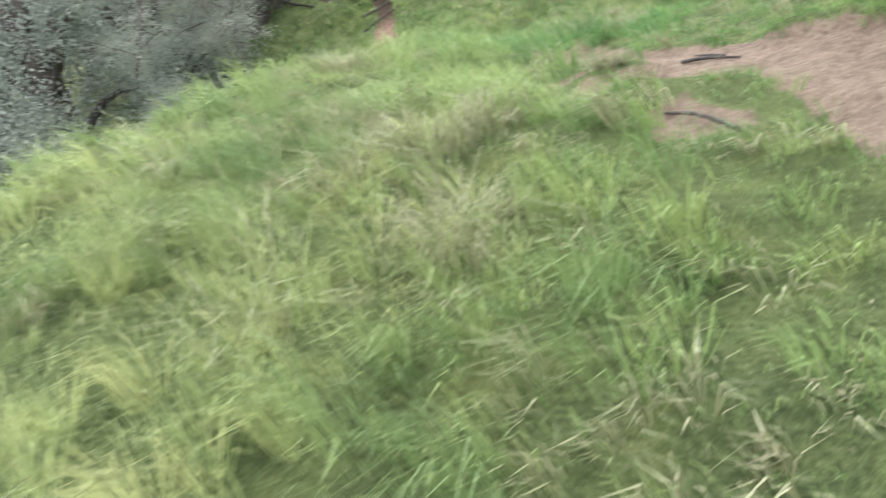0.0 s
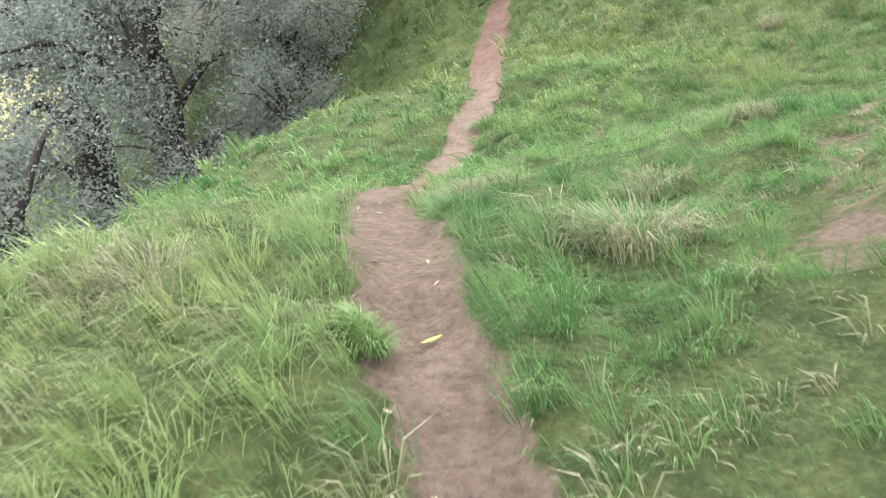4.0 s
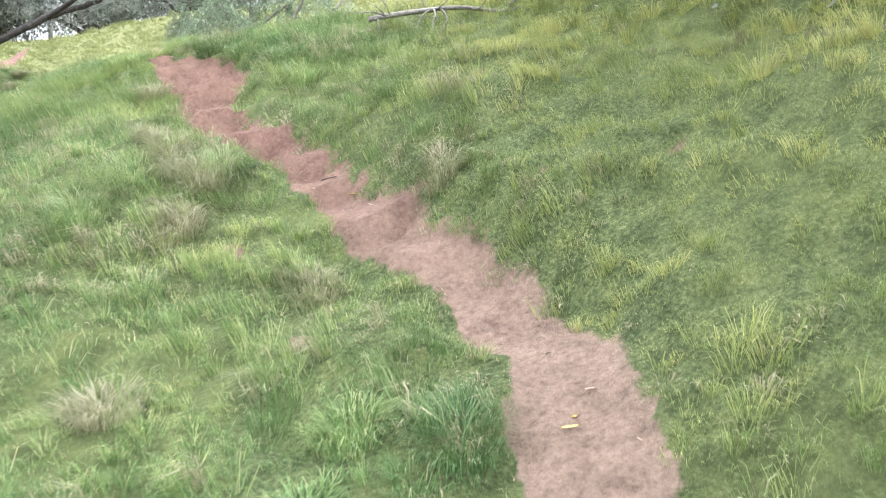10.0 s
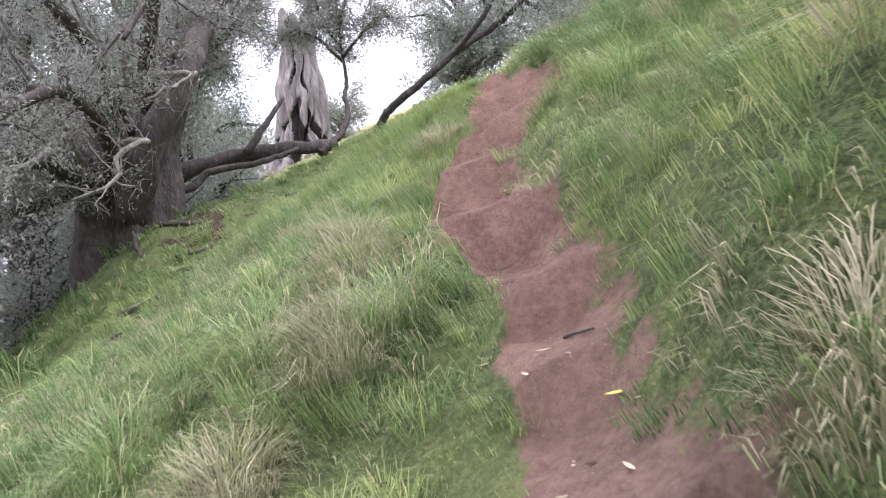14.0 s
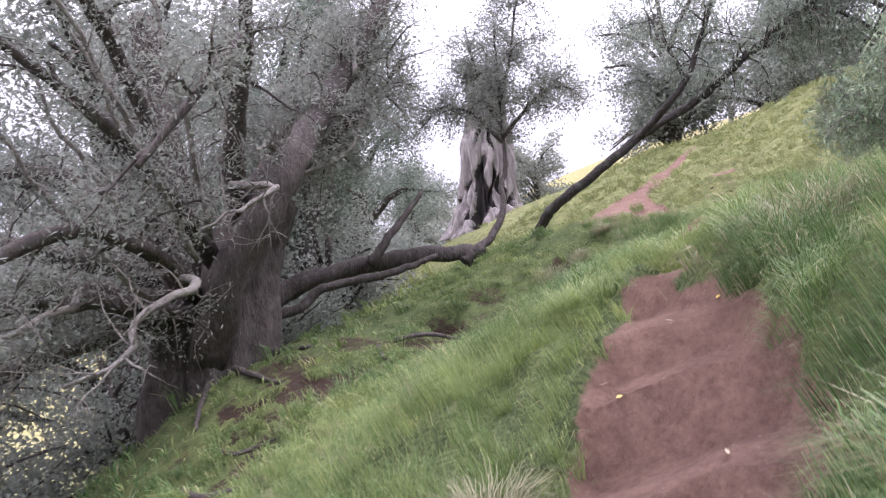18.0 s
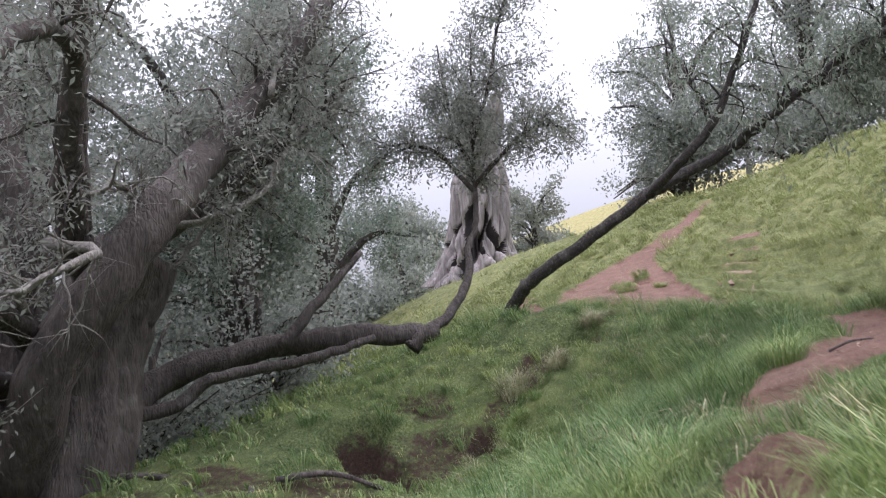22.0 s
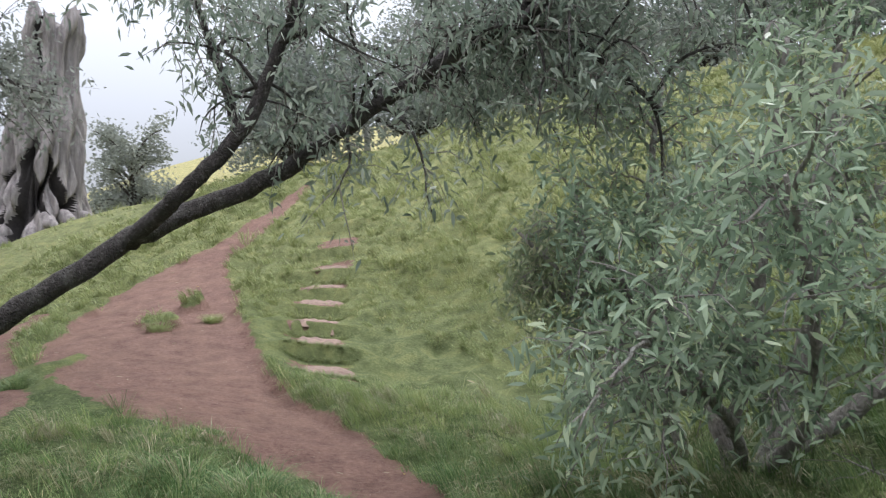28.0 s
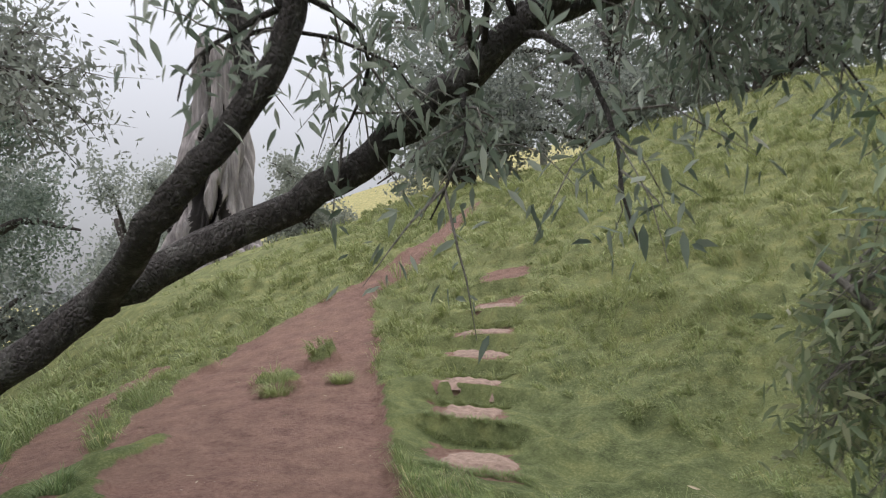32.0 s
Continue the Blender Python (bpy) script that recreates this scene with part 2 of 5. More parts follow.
OLIVE = leafy("olive_leaves", [(0.0, (0.17, 0.19, 0.16)), (0.5, (0.25, 0.275, 0.235)), (0.85, (0.30, 0.325, 0.285)), (1.0, (0.35, 0.37, 0.33))], (0.30, 0.32, 0.29), 0.7, 0.5, 0.7, 0.5)
FAR_LEAF = leafy("far_foliage", [(0.0, (0.16, 0.19, 0.165)), (0.6, (0.29, 0.32, 0.28)), (1.0, (0.37, 0.395, 0.355))], (0.34, 0.36, 0.335), 0.3, 0.5, 0.65, 0.45)
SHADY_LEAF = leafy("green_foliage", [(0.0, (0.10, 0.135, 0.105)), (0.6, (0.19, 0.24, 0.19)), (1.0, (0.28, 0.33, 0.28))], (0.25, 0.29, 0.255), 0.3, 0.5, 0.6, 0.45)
SHRUB = leafy("shrub_leaves", [(0.0, (0.12, 0.18, 0.12)), (0.5, (0.24, 0.33, 0.22)), (0.85, (0.36, 0.46, 0.31)), (1.0, (0.50, 0.57, 0.36))], (0.30, 0.35, 0.25), 0.9, 0.5, 0.36, 0.45)
BROWN_LEAF = leafy("browning_leaves", [(0.0, (0.15, 0.20, 0.115)), (0.6, (0.28, 0.34, 0.20)), (1.0, (0.42, 0.43, 0.28))], (0.28, 0.29, 0.18), 0.9, 0.5, 0.40, 0.48)
BROAD = leafy("broad_olive_leaves", [(0.0, (0.11, 0.15, 0.115)), (0.5, (0.23, 0.28, 0.22)), (0.85, (0.35, 0.40, 0.33)), (1.0, (0.48, 0.52, 0.44))], (0.22, 0.265, 0.21), 0.8, 0.5, 0.38, 0.45)
BARK = bark("olive_bark", (0.022, 0.018, 0.016), (0.070, 0.058, 0.052), (0.16, 0.14, 0.13), 16, 0.25, 0.12)
ROUGH_BARK = bark("speckled_bark", (0.020, 0.017, 0.016), (0.052, 0.045, 0.042), (0.26, 0.25, 0.24), 34, 0.7, 0.25)
TWIG = bark("pale_twigs", (0.12, 0.11, 0.10), (0.22, 0.205, 0.185), (0.36, 0.34, 0.31), 20, 0.5, 0.5)
DEADWOOD = bark("weathered_wood", (0.09, 0.08, 0.08), (0.27, 0.245, 0.24), (0.47, 0.435, 0.425), 6, 0.12, 0.2)
HOLLOW = make_plain("charred_hollow", [(0.3, (0.012, 0.010, 0.010)), (0.7, (0.04, 0.034, 0.032))], 9)
LITTER = make_plain("fallen_leaf", [(0.3, (0.27, 0.21, 0.13)), (0.7, (0.46, 0.39, 0.28))], 30, 0.6)
YELLOW = make_plain("yellow_leaf", [(0.3, (0.62, 0.42, 0.06)), (0.7, (0.72, 0.56, 0.14))], 30, 0.5)
SOIL = make_plain("trodden_earth", [(0.28, (0.11, 0.072, 0.056)), (0.5, (0.215, 0.148, 0.116)), (0.74, (0.32, 0.235, 0.19))], 18, 0.95, 0.02, 0.8)
PEBBLE = make_plain("pebble", [(0.3, (0.20, 0.13, 0.10)), (0.7, (0.42, 0.33, 0.28))], 20, 0.9)


# ---- mesh helpers ----
def mesh_of(name, verts, quads=None, tris=None, smooth=True):
    """A mesh from arrays of vertices, quads and triangles."""
    me = bpy.data.meshes.new(name)
    verts = np.asarray(verts, np.float32).reshape(-1, 3)
    q = np.zeros((0, 4), np.int32) if quads is None else np.asarray(quads, np.int32).reshape(-1, 4)
    t = np.zeros((0, 3), np.int32) if tris is None else np.asarray(tris, np.int32).reshape(-1, 3)
    me.vertices.add(len(verts))
    me.vertices.foreach_set("co", verts.ravel())
    me.loops.add(4 * len(q) + 3 * len(t))
    me.loops.foreach_set("vertex_index", np.concatenate([q.ravel(), t.ravel()]))
    me.polygons.add(len(q) + len(t))
    me.polygons.foreach_set("loop_start", np.concatenate([np.arange(len(q)) * 4, 4 * len(q) + np.arange(len(t)) * 3]).astype(np.int32))
    me.polygons.foreach_set("use_smooth", np.full(len(q) + len(t), smooth))
    me.update(calc_edges=True)
    return me


def thing(name, place, label, category, group="", kind=""):
    ob = new(name)
    ob.location = place
    return tagged(ob, label, category, group, kind)


def part(name, me, material, parent, label="", kind=""):
    """Links a mesh, made in world places, as one part under its thing."""
    ob = new(name, me)
    me.materials.append(material)
    if parent is not None:
        ob.parent = parent
        at = parent.location if parent.parent is None else parent.parent.location
        if parent.parent is None:
            ob.matrix_parent_inverse = Matrix.Translation(-Vector(at))
    return tagged(ob, label, kind=kind)


def spline(ctrl, n):
    """A smooth line of n points through the control points (x, y, z)."""
    c = np.asarray(ctrl, float)
    if len(c) < 3:
        return c[0] + (c[-1] - c[0]) * np.linspace(0, 1, n)[:, None]
    e = np.vstack([2 * c[0] - c[1], c, 2 * c[-1] - c[-2]])
    u = np.linspace(0, len(c) - 1 - 1e-6, n)
    i, f = u.astype(int), (u % 1)[:, None]
    a, b, d, g = e[i], e[i + 1], e[i + 2], e[i + 3]
    return 0.5 * (2 * b + (d - a) * f + (2 * a - 5 * b + 4 * d - g) * f**2 + (3 * b - a - 3 * d + g) * f**3)


def tube(line, radii, sides=8, lumps=0.0, rng=None, ridges=0, ridge=0.0):
    """Vertices and quads of a limb with a rough round section."""
    p = np.asarray(line, float)
    n = len(p)
    r = np.broadcast_to(np.asarray(radii, float), (n,)).copy()
    tang = np.gradient(p, axis=0)
    tang /= np.linalg.norm(tang, axis=1)[:, None] + 1e-9
    ref = np.where(np.abs(tang[:, 2:3]) > 0.9, np.array([[1.0, 0, 0]]), np.array([[0, 0, 1.0]]))
    if np.abs(tang[:, 2]).max() > 0.85:
        ref = np.broadcast_to(np.array([[0.83, 0.55, 0.06]]), (n, 3))
    u = np.cross(tang, ref)
    u /= np.linalg.norm(u, axis=1)[:, None] + 1e-9
    v = np.cross(tang, u)
    a = np.linspace(0, 2 * np.pi, sides, endpoint=False)
    rr = np.ones((n, sides))
    if lumps and rng is not None:
        rr += lumps * rng.standard_normal((n, sides)) * 0.5 + lumps * np.sin(3 * a + rng.uniform(0, 6) + np.linspace(0, 9, n)[:, None])
    if ridges:
        rr += ridge * np.abs(np.sin(ridges * a / 2 + np.linspace(0, 1.5, n)[:, None]))
    ring = p[:, None] + (r[:, None] * rr)[..., None] * (np.cos(a)[:, None] * u[:, None] + np.sin(a)[:, None] * v[:, None])
    verts = ring.reshape(-1, 3)
    i = np.arange(n - 1)[:, None] * sides
    j = np.arange(sides)
    k = (j + 1) % sides
    quads = np.stack([i + j, i + k, i + sides + k, i + sides + j], -1).reshape(-1, 4)
    verts = np.vstack([verts, p[:1], p[-1:]])
    c0, c1 = n * sides, n * sides + 1
    tris = np.vstack([np.stack([np.full(sides, c0), k, j], -1), np.stack([np.full(sides, c1), (n - 1) * sides + j, (n - 1) * sides + k], -1)])
    return verts, quads, tris


def joined(pieces):
    vs, qs, ts, at = [], [], [], 0
    for v, q, t in pieces:
        vs.append(v)
        qs.append(np.asarray(q).reshape(-1, 4) + at)
        ts.append(np.asarray(t).reshape(-1, 3) + at)
        at += len(v)
    return np.vstack(vs), np.vstack(qs), np.vstack(ts)


def taper(r0, r1, n, power=1.0):
    return r1 + (r0 - r1) * (1 - np.linspace(0, 1, n)) ** power


def sprouts(rng, line, count, first, length, radius, out, droop=0.0, jitter=0.6, steps=7):
    """Side branches that leave a limb at random places past the fraction first."""
    made = []
    line = np.asarray(line)
    for _ in range(count):
        s = rng.uniform(first, 1.0) * (len(line) - 2)
        i = int(s)
        base = line[i] + (line[i + 1] - line[i]) * (s - i)
        along = line[min(i + 2, len(line) - 1)] - line[i]
        along /= np.linalg.norm(along) + 1e-9
        d = 0.5 * along + np.asarray(out) * rng.uniform(0.3, 1.0) + jitter * rng.standard_normal(3)
        d /= np.linalg.norm(d) + 1e-9
        ln = length * rng.uniform(0.55, 1.15)
        pts, q = [base], base.copy()
        for k in range(steps):
            d = d + 0.22 * rng.standard_normal(3) + np.array([0, 0, -droop * k / steps])
            d /= np.linalg.norm(d)
            q = q + d * ln / steps
            pts.append(q)
        made.append((np.array(pts), taper(radius * rng.uniform(0.6, 1.1), radius * 0.18, steps + 1)))
    return made


def leaves(rng, spots, size, width, spread, droop=0.3, fine=False):
    """Leaves at the spots given, turned at random: one quad each, or two halves where they are seen near."""
    c = np.asarray(spots) + rng.standard_normal((len(spots), 3)) * spread
    n = len(c)
    d = rng.standard_normal((n, 3))
    d[:, 2] -= droop
    d /= np.linalg.norm(d, axis=1)[:, None]
    w = np.cross(d, rng.standard_normal((n, 3)))
    w /= np.linalg.norm(w, axis=1)[:, None] + 1e-9
    ln = size * rng.uniform(0.6, 1.25, n)[:, None]
    wd = ln * width
    fold = np.cross(d, w) * wd * 0.35
    if fine:
        # a slender blade in two halves that meet at the midrib, its tip bent down
        tip = c + d * ln - np.array([[0, 0, 0.12]]) * ln
        v = np.stack([c, c + d * ln * 0.3 + w * wd + fold, c + d * ln * 0.68 + w * wd * 0.8 + fold, tip, c + d * ln * 0.68 - w * wd * 0.8 + fold, c + d * ln * 0.3 - w * wd + fold], 1).reshape(-1, 3)
        i = np.arange(n)[:, None] * 6
        return v, np.vstack([i + np.array([[0, 1, 2, 3]]), i + np.array([[0, 3, 4, 5]])])
    v = np.stack([c, c + d * ln * 0.45 + w * wd + fold, c + d * ln, c + d * ln * 0.45 - w * wd + fold], 1).reshape(-1, 3)
    return v, np.arange(4 * n).reshape(-1, 4)


def along(rng, lines, per_line, first=0.25):
    """Random spots along branch lines."""
    out = []
    for line in lines:
        s = rng.uniform(first, 1.0, per_line) * (len(line) - 1.001)
        i = s.astype(int)
        out.append(line[i] + (line[i + 1] - line[i]) * (s - i)[:, None])
    return np.vstack(out)
# ---- the hillside: spot heights (x, y, z) on the walked line, below it, above it and far off ----
WALKED = [(0.67, -0.15, 0.21), (1.42, 1.34, 0.87), (1.52, 3.09, 1.31), (2.12, 3.74, 1.42), (0.56, 4.77, 1.5), (0.8, 6.56, 1.5), (2.2, 7.7, 1.56), (1.8, 8.75, 1.55), (3.2, 10.4, 1.32),
          (4.0, 11.9, 1.5), (4.8, 13.2, 1.68), (4.4, 14.5, 2.1), (4.6, 15.1, 2.22), (3.6, 17.4, 3.13), (3.4, 18.75, 3.72), (1.85, 21.4, 4.45), (1.6, 22.8, 5.1),
          (1.35, 24.2, 5.5), (0.95, 26.8, 5.8), (0.4, 29.4, 5.9), (-1.9, 33.8, 6.15), (-0.7, 34.65, 6.0), (-4.2, 34.9, 6.6), (-5.3, 36.2, 6.85)]
BELOW = [(-0.02, 7.14, 1.47), (-0.61, 7.72, 1.57), (-0.85, 9.7, 1.22), (-0.73, 6.19, 1.72), (-2.18, 6.64, 1.35), (-3.5, 9.3, 1.2), (-4.0, 12.0, 1.3), (-4.1, 14.5, 1.45), (-5.6, 10.0, 0.3), (0.1, 13.0, 1.7), (-1.5, 14.3, 1.5), (2.5, 14.6, 1.8), (1.4, 16.7, 2.5), (1.9, 18.6, 3.55),
         (-2.3, 23.1, 3.85), (-5.4, 25.3, 4.6), (-3.4, 29.8, 6.15), (-4.8, 30.2, 5.9), (-2.6, 27.4, 4.7), (-8, 20, 0.0), (-9, 28, 3.9), (-9.5, 33.5, 5.6), (-14, 36, 4.7), (-16, 41, 6.8),
         (-6.8, 12, -0.6), (-8, 3.5, -1.5), (-14, 14, -5), (-1.02, 1.62, 0.95), (-0.6, -2.5, -0.72), (-3.5, 18, 1.4)]
ABOVE = [(1.89, 3.42, 1.45), (2.55, 7.1, 1.65), (3.0, 7.0, 1.82), (3.5, 6.9, 2.05), (4.8, 16.25, 3.0), (6.0, 17.2, 4.0), (4.5, 17.8, 3.75), (3.4, 23.0, 5.55), (3.1, 24.6, 5.72), (4.6, 27.0, 6.15), (2.0, 32.0, 6.2), (-3.1, 37.7, 7.16), (-6.2, 45.5, 10.0),
         (-0.4, 46.6, 11.5), (8, 42, 11.5), (5.5, 33, 8.0), (7, 26, 7.2), (8, 14, 4.4), (9, 20, 6.6), (6, 9, 2.9), (14, 5, 5)]
DISTANT = [(-18.3, 48.8, 8.4), (-22, 55, 8.8), (-15, 64, 11.5), (-25, 38, 1.5), (-24, 27, -3), (-32, 78, 15), (-25, 100, 20.5), (-60, 60, -2), (10, 62, 15.5), (30, 50, 18), (25, 30, 16), (20, 15, 10), (10, -6, 2.0),
           (0, -10, -4.5), (-15, -8, -8), (30, 95, 25), (-45, 20, -12), (-45, 135, 20), (-110, 110, 4), (60, 0, 18), (-60, -40, -10), (40, -50, 0)]
SPOTS = np.array(WALKED + BELOW + ABOVE + DISTANT, float)


def bend(r2):
    return 0.5 * r2 * np.log(np.maximum(r2, 1e-9))


def plate(p, stiff):
    n = len(p)
    k = bend(((p[:, None, :2] - p[None, :, :2]) ** 2).sum(-1)) + stiff * np.eye(n)
    q = np.column_stack([np.ones(n), p[:, :2]])
    a = np.block([[k, q], [q.T, np.zeros((3, 3))]])
    return np.linalg.solve(a, np.r_[p[:, 2], 0, 0, 0])


WEIGHTS = plate(SPOTS, 0.15)


def hill(x, y):
    """The smooth lie of the land."""
    x, y = np.asarray(x, float), np.asarray(y, float)
    out = WEIGHTS[-3] + WEIGHTS[-2] * x + WEIGHTS[-1] * y
    for w, (sx, sy, _) in zip(WEIGHTS, SPOTS):
        out = out + w * bend((x - sx) ** 2 + (y - sy) ** 2)
    return out


# trodden lines: x, y, half width
LOWER_PATH = [(1.98, 0.9, 0.4), (1.97, 2.1, 0.38), (1.86, 2.8, 0.33), (1.72, 3.15, 0.27), (1.52, 3.5, 0.24), (1.3, 3.85, 0.17), (0.98, 4.5, 0.15), (0.62, 5.25, 0.15), (0.35, 5.9, 0.23), (0.07, 6.5, 0.2), (-0.3, 7.3, 0.19), (-0.56, 8.3, 0.18), (-0.76, 10.0, 0.16), (-0.94, 12.35, 0.19), (-1.3, 14.3, 0.19), (-1.78, 16.2, 0.24), (-2.25, 18.8, 0.36), (-2.4, 20.9, 0.25), (-2.5, 22.2, 0.2), (-2.9, 23.4, 0.14), (-3.2, 24.2, 0.1)]
UPPER_PATH = [(2.45, 8.2, 0.05), (2.75, 9.0, 0.09), (3.23, 9.8, 0.11), (3.7, 11.0, 0.14), (4.12, 12.2, 0.17), (4.5, 13.4, 0.23), (4.66, 14.25, 0.28), (4.66, 14.9, 0.18), (4.48, 15.5, 0.16), (4.23, 16.05, 0.17), (3.9, 16.65, 0.18),
              (3.68, 17.3, 0.17), (3.4, 17.95, 0.16), (3.08, 18.4, 0.17), (2.68, 19.15, 0.22), (2.42, 20.1, 0.24), (2.4, 21.0, 0.42), (2.17, 21.65, 0.41), (1.9, 22.2, 0.28), (1.6, 22.65, 0.12)]
CLIMB_PATH = [(1.6, 22.65, 0.12), (1.47, 23.2, 0.2), (1.36, 23.75, -0.06), (1.26, 24.3, 0.15), (1.04, 24.85, -0.06), (0.84, 25.5, 0.13), (0.72, 26.15, 0.18), (0.8, 26.8, 0.36), (1.1, 27.4, 0.45), (1.15, 28.1, 0.58), (0.75, 29.1, 0.46), (0.15, 30.05, 0.28), (-0.45, 31.05, 0.3), (-1.45, 31.9, 0.58), (-2.9, 32.8, 0.85),
              (-3.9, 33.9, 1.1), (-4.75, 35, 1.12), (-5.6, 36.6, 1.0), (-6.1, 37.7, 0.8), (-6.3, 39, 0.42), (-6.25, 40.7, 0.24), (-6.4, 42.4, 0.18), (-6.6, 44, 0.12)]
SIDE_PATH = [(1.3, 27.4, 0.95), (2.5, 27.25, 1.1), (4, 27.1, 0.8), (6.5, 27.3, 0.5)]
FAINT_TRAIL = [(2.05, 5.6, 0.16), (2.12, 6.1, 0.14), (2.08, 6.73, 0.14), (2.19, 7.33, 0.12), (2.4, 8.1, 0.1), (2.6, 8.7, 0.08)]
LEFT_TRACK = [(-3.5, 31.0, 0.15), (-4.1, 31.9, 0.2), (-5.5, 33.2, 0.3), (-6.9, 34.9, 0.25), (-7.6, 36.5, 0.15)]


def smooth_noise(x, y, cell, seed):
    """Value noise on a square lattice, -1 to 1."""
    r = np.random.RandomState(seed).uniform(-1, 1, (256, 256))
    u, v = np.asarray(x) / cell + 1000.5, np.asarray(y) / cell + 1000.5
    i, j = np.floor(u).astype(int), np.floor(v).astype(int)
    fu, fv = u - i, v - j
    fu, fv = fu * fu * (3 - 2 * fu), fv * fv * (3 - 2 * fv)
    a, b = r[i % 256, j % 256], r[(i + 1) % 256, j % 256]
    c, d = r[i % 256, (j + 1) % 256], r[(i + 1) % 256, (j + 1) % 256]
    return (a * (1 - fu) + b * fu) * (1 - fv) + (c * (1 - fu) + d * fu) * fv


def trod(x, y, line):
    """How far inside a trodden line a place lies: metres, positive inside."""
    c = spline([(a, b, w) for a, b, w in line], 14 * len(line))
    best = np.full(np.shape(x), -1e3)
    near = (x > c[:, 0].min() - 3) & (x < c[:, 0].max() + 3) & (y > c[:, 1].min() - 3) & (y < c[:, 1].max() + 3)
    xs, ys = x[near], y[near]
    b = np.full(len(xs), -1e3)
    for (ax, ay, aw), (bx, by, bw) in zip(c[:-1], c[1:]):
        dx, dy = bx - ax, by - ay
        f = np.clip(((xs - ax) * dx + (ys - ay) * dy) / (dx * dx + dy * dy), 0, 1)
        b = np.maximum(b, aw + (bw - aw) * f - np.hypot(xs - ax - f * dx, ys - ay - f * dy))
    best[near] = b
    return best


# bare scrapes in the turf: x, y, length across, length along
SCRAPES = [(1.15, 3.33, 0.27, 0.15), (0.98, 3.75, 0.2, 0.14), (1.2, 2.68, 0.17, 0.24), (2.02, 3.72, 0.2, 0.2), (2.1, 5.85, 0.12, 0.1), (2.98, 16.65, 0.12, 0.2), (3.45, 15.4, 0.1, 0.08), (5.0, 16.05, 0.2, 0.05), (4.07, 15.2, 0.1, 0.07), (4.85, 17.85, 0.25, 0.05), (5.6, 15.6, 0.2, 0.05),
           (2.9, 17.6, 0.12, 0.08), (1.2, 25.75, 0.3, 0.12), (-3.6, 24.6, 0.9, 0.8), (-3.4, 25.3, 0.5, 0.3)]
# thin turf over bare earth on the bank below the old tree
THIN = [(-3.45, 26.7, 0.8, 0.5), (-3.5, 27.5, 0.6, 0.4), (-4.2, 26.3, 0.7, 0.5), (-4.6, 25.4, 0.8, 0.5), (-3.6, 28.4, 0.5, 0.3), (-2.9, 29.0, 0.35, 0.9), (-3.2, 28.0, 0.5, 0.6)]
# cavities in the eroded bank: x, y, radius, depth
CAVITIES = [(-2.58, 29.5, 0.24, 0.5), (-2.42, 29.6, 0.2, 0.4), (-2.54, 28.63, 0.16, 0.45), (-2.85, 28.3, 0.15, 0.25), (-2.5, 27.8, 0.2, 0.4), (-4.0, 27.62, 0.3, 0.5), (-3.5, 27.4, 0.28, 0.5), (-3.1, 27.4, 0.2, 0.35)]
TUFT_IN_PATH = [(-4.93, 35.5, 0.32, 0.16), (-4.97, 36.35, 0.16, 0.2), (-2.2, 31.6, 0.4, 0.12), (-4.7, 32.9, 0.25, 0.9), (-6.7, 36.1, 0.4, 0.25), (-6.3, 35.0, 0.45, 0.25), (1.5, 26.05, 0.4, 0.24)]
# ledges that feet have worn into the climbing path, by y, and the steps cut into the bank
LEDGES = np.array([12.0, 15.9, 16.5, 17.2, 17.72, 18.5, 19.3, 20.2, 20.95, 21.65, 22.2, 22.75, 23.62, 24.2, 24.8, 26.0, 31.8, 35.5, 37.0, 38.0, 45.0])
# the flight of steps: x, y and count of steps climbed; the middle of a tread lies at a count of k + 0.44
STEPS = 7
STEP_LINE = np.array([(-1.93, 33.95, 0.0), (-2.33, 34.63, 0.44), (-2.78, 35.5, 1.44), (-3.08, 36.1, 2.44), (-3.33, 36.9, 3.44), (-3.51, 37.5, 4.44), (-3.7, 38.25, 5.44), (-4.05, 39.45, 6.44), (-4.25, 40.1, 7.0)])


def on_steps(x, y):
    """Steps climbed at a place, as a fraction of the flight, and metres across it (far off: 99)."""
    best, count = np.full(np.shape(x), 99.0), np.full(np.shape(x), -1.0)
    for (ax, ay, aq), (bx, by, bq) in zip(STEP_LINE[:-1], STEP_LINE[1:]):
        dx, dy = bx - ax, by - ay
        ln = math.hypot(dx, dy)
        f = ((x - ax) * dx + (y - ay) * dy) / ln**2
        side = ((x - ax) * dy - (y - ay) * dx) / ln
        near = (f > -0.15) & (f < 1.15) & (np.abs(side) < np.abs(best))
        best, count = np.where(near, side, best), np.where(near, aq + (bq - aq) * np.clip(f, 0, 1), count)
    return count / STEPS, best


def bank_side(x, y):
    """Metres off the climbing path, and 1 on its uphill side along the stretch that is cut into the slope."""
    off, upper = np.full(np.shape(x), 9.0), np.zeros(np.shape(x))
    k = np.flatnonzero((x > 1.0) & (x < 7.0) & (y > 12.0) & (y < 22.6))
    if len(k):
        xs, ys = x[k], y[k]
        off[k] = np.maximum(-trod(xs, ys, UPPER_PATH), 0)
        c = np.array(UPPER_PATH)
        upper[k] = (xs > np.interp(ys, c[:, 1], c[:, 0])) * np.clip((ys - 13.0) / 1.5, 0, 1) * np.clip((22.4 - ys) / 1.5, 0, 1)
    return off, upper


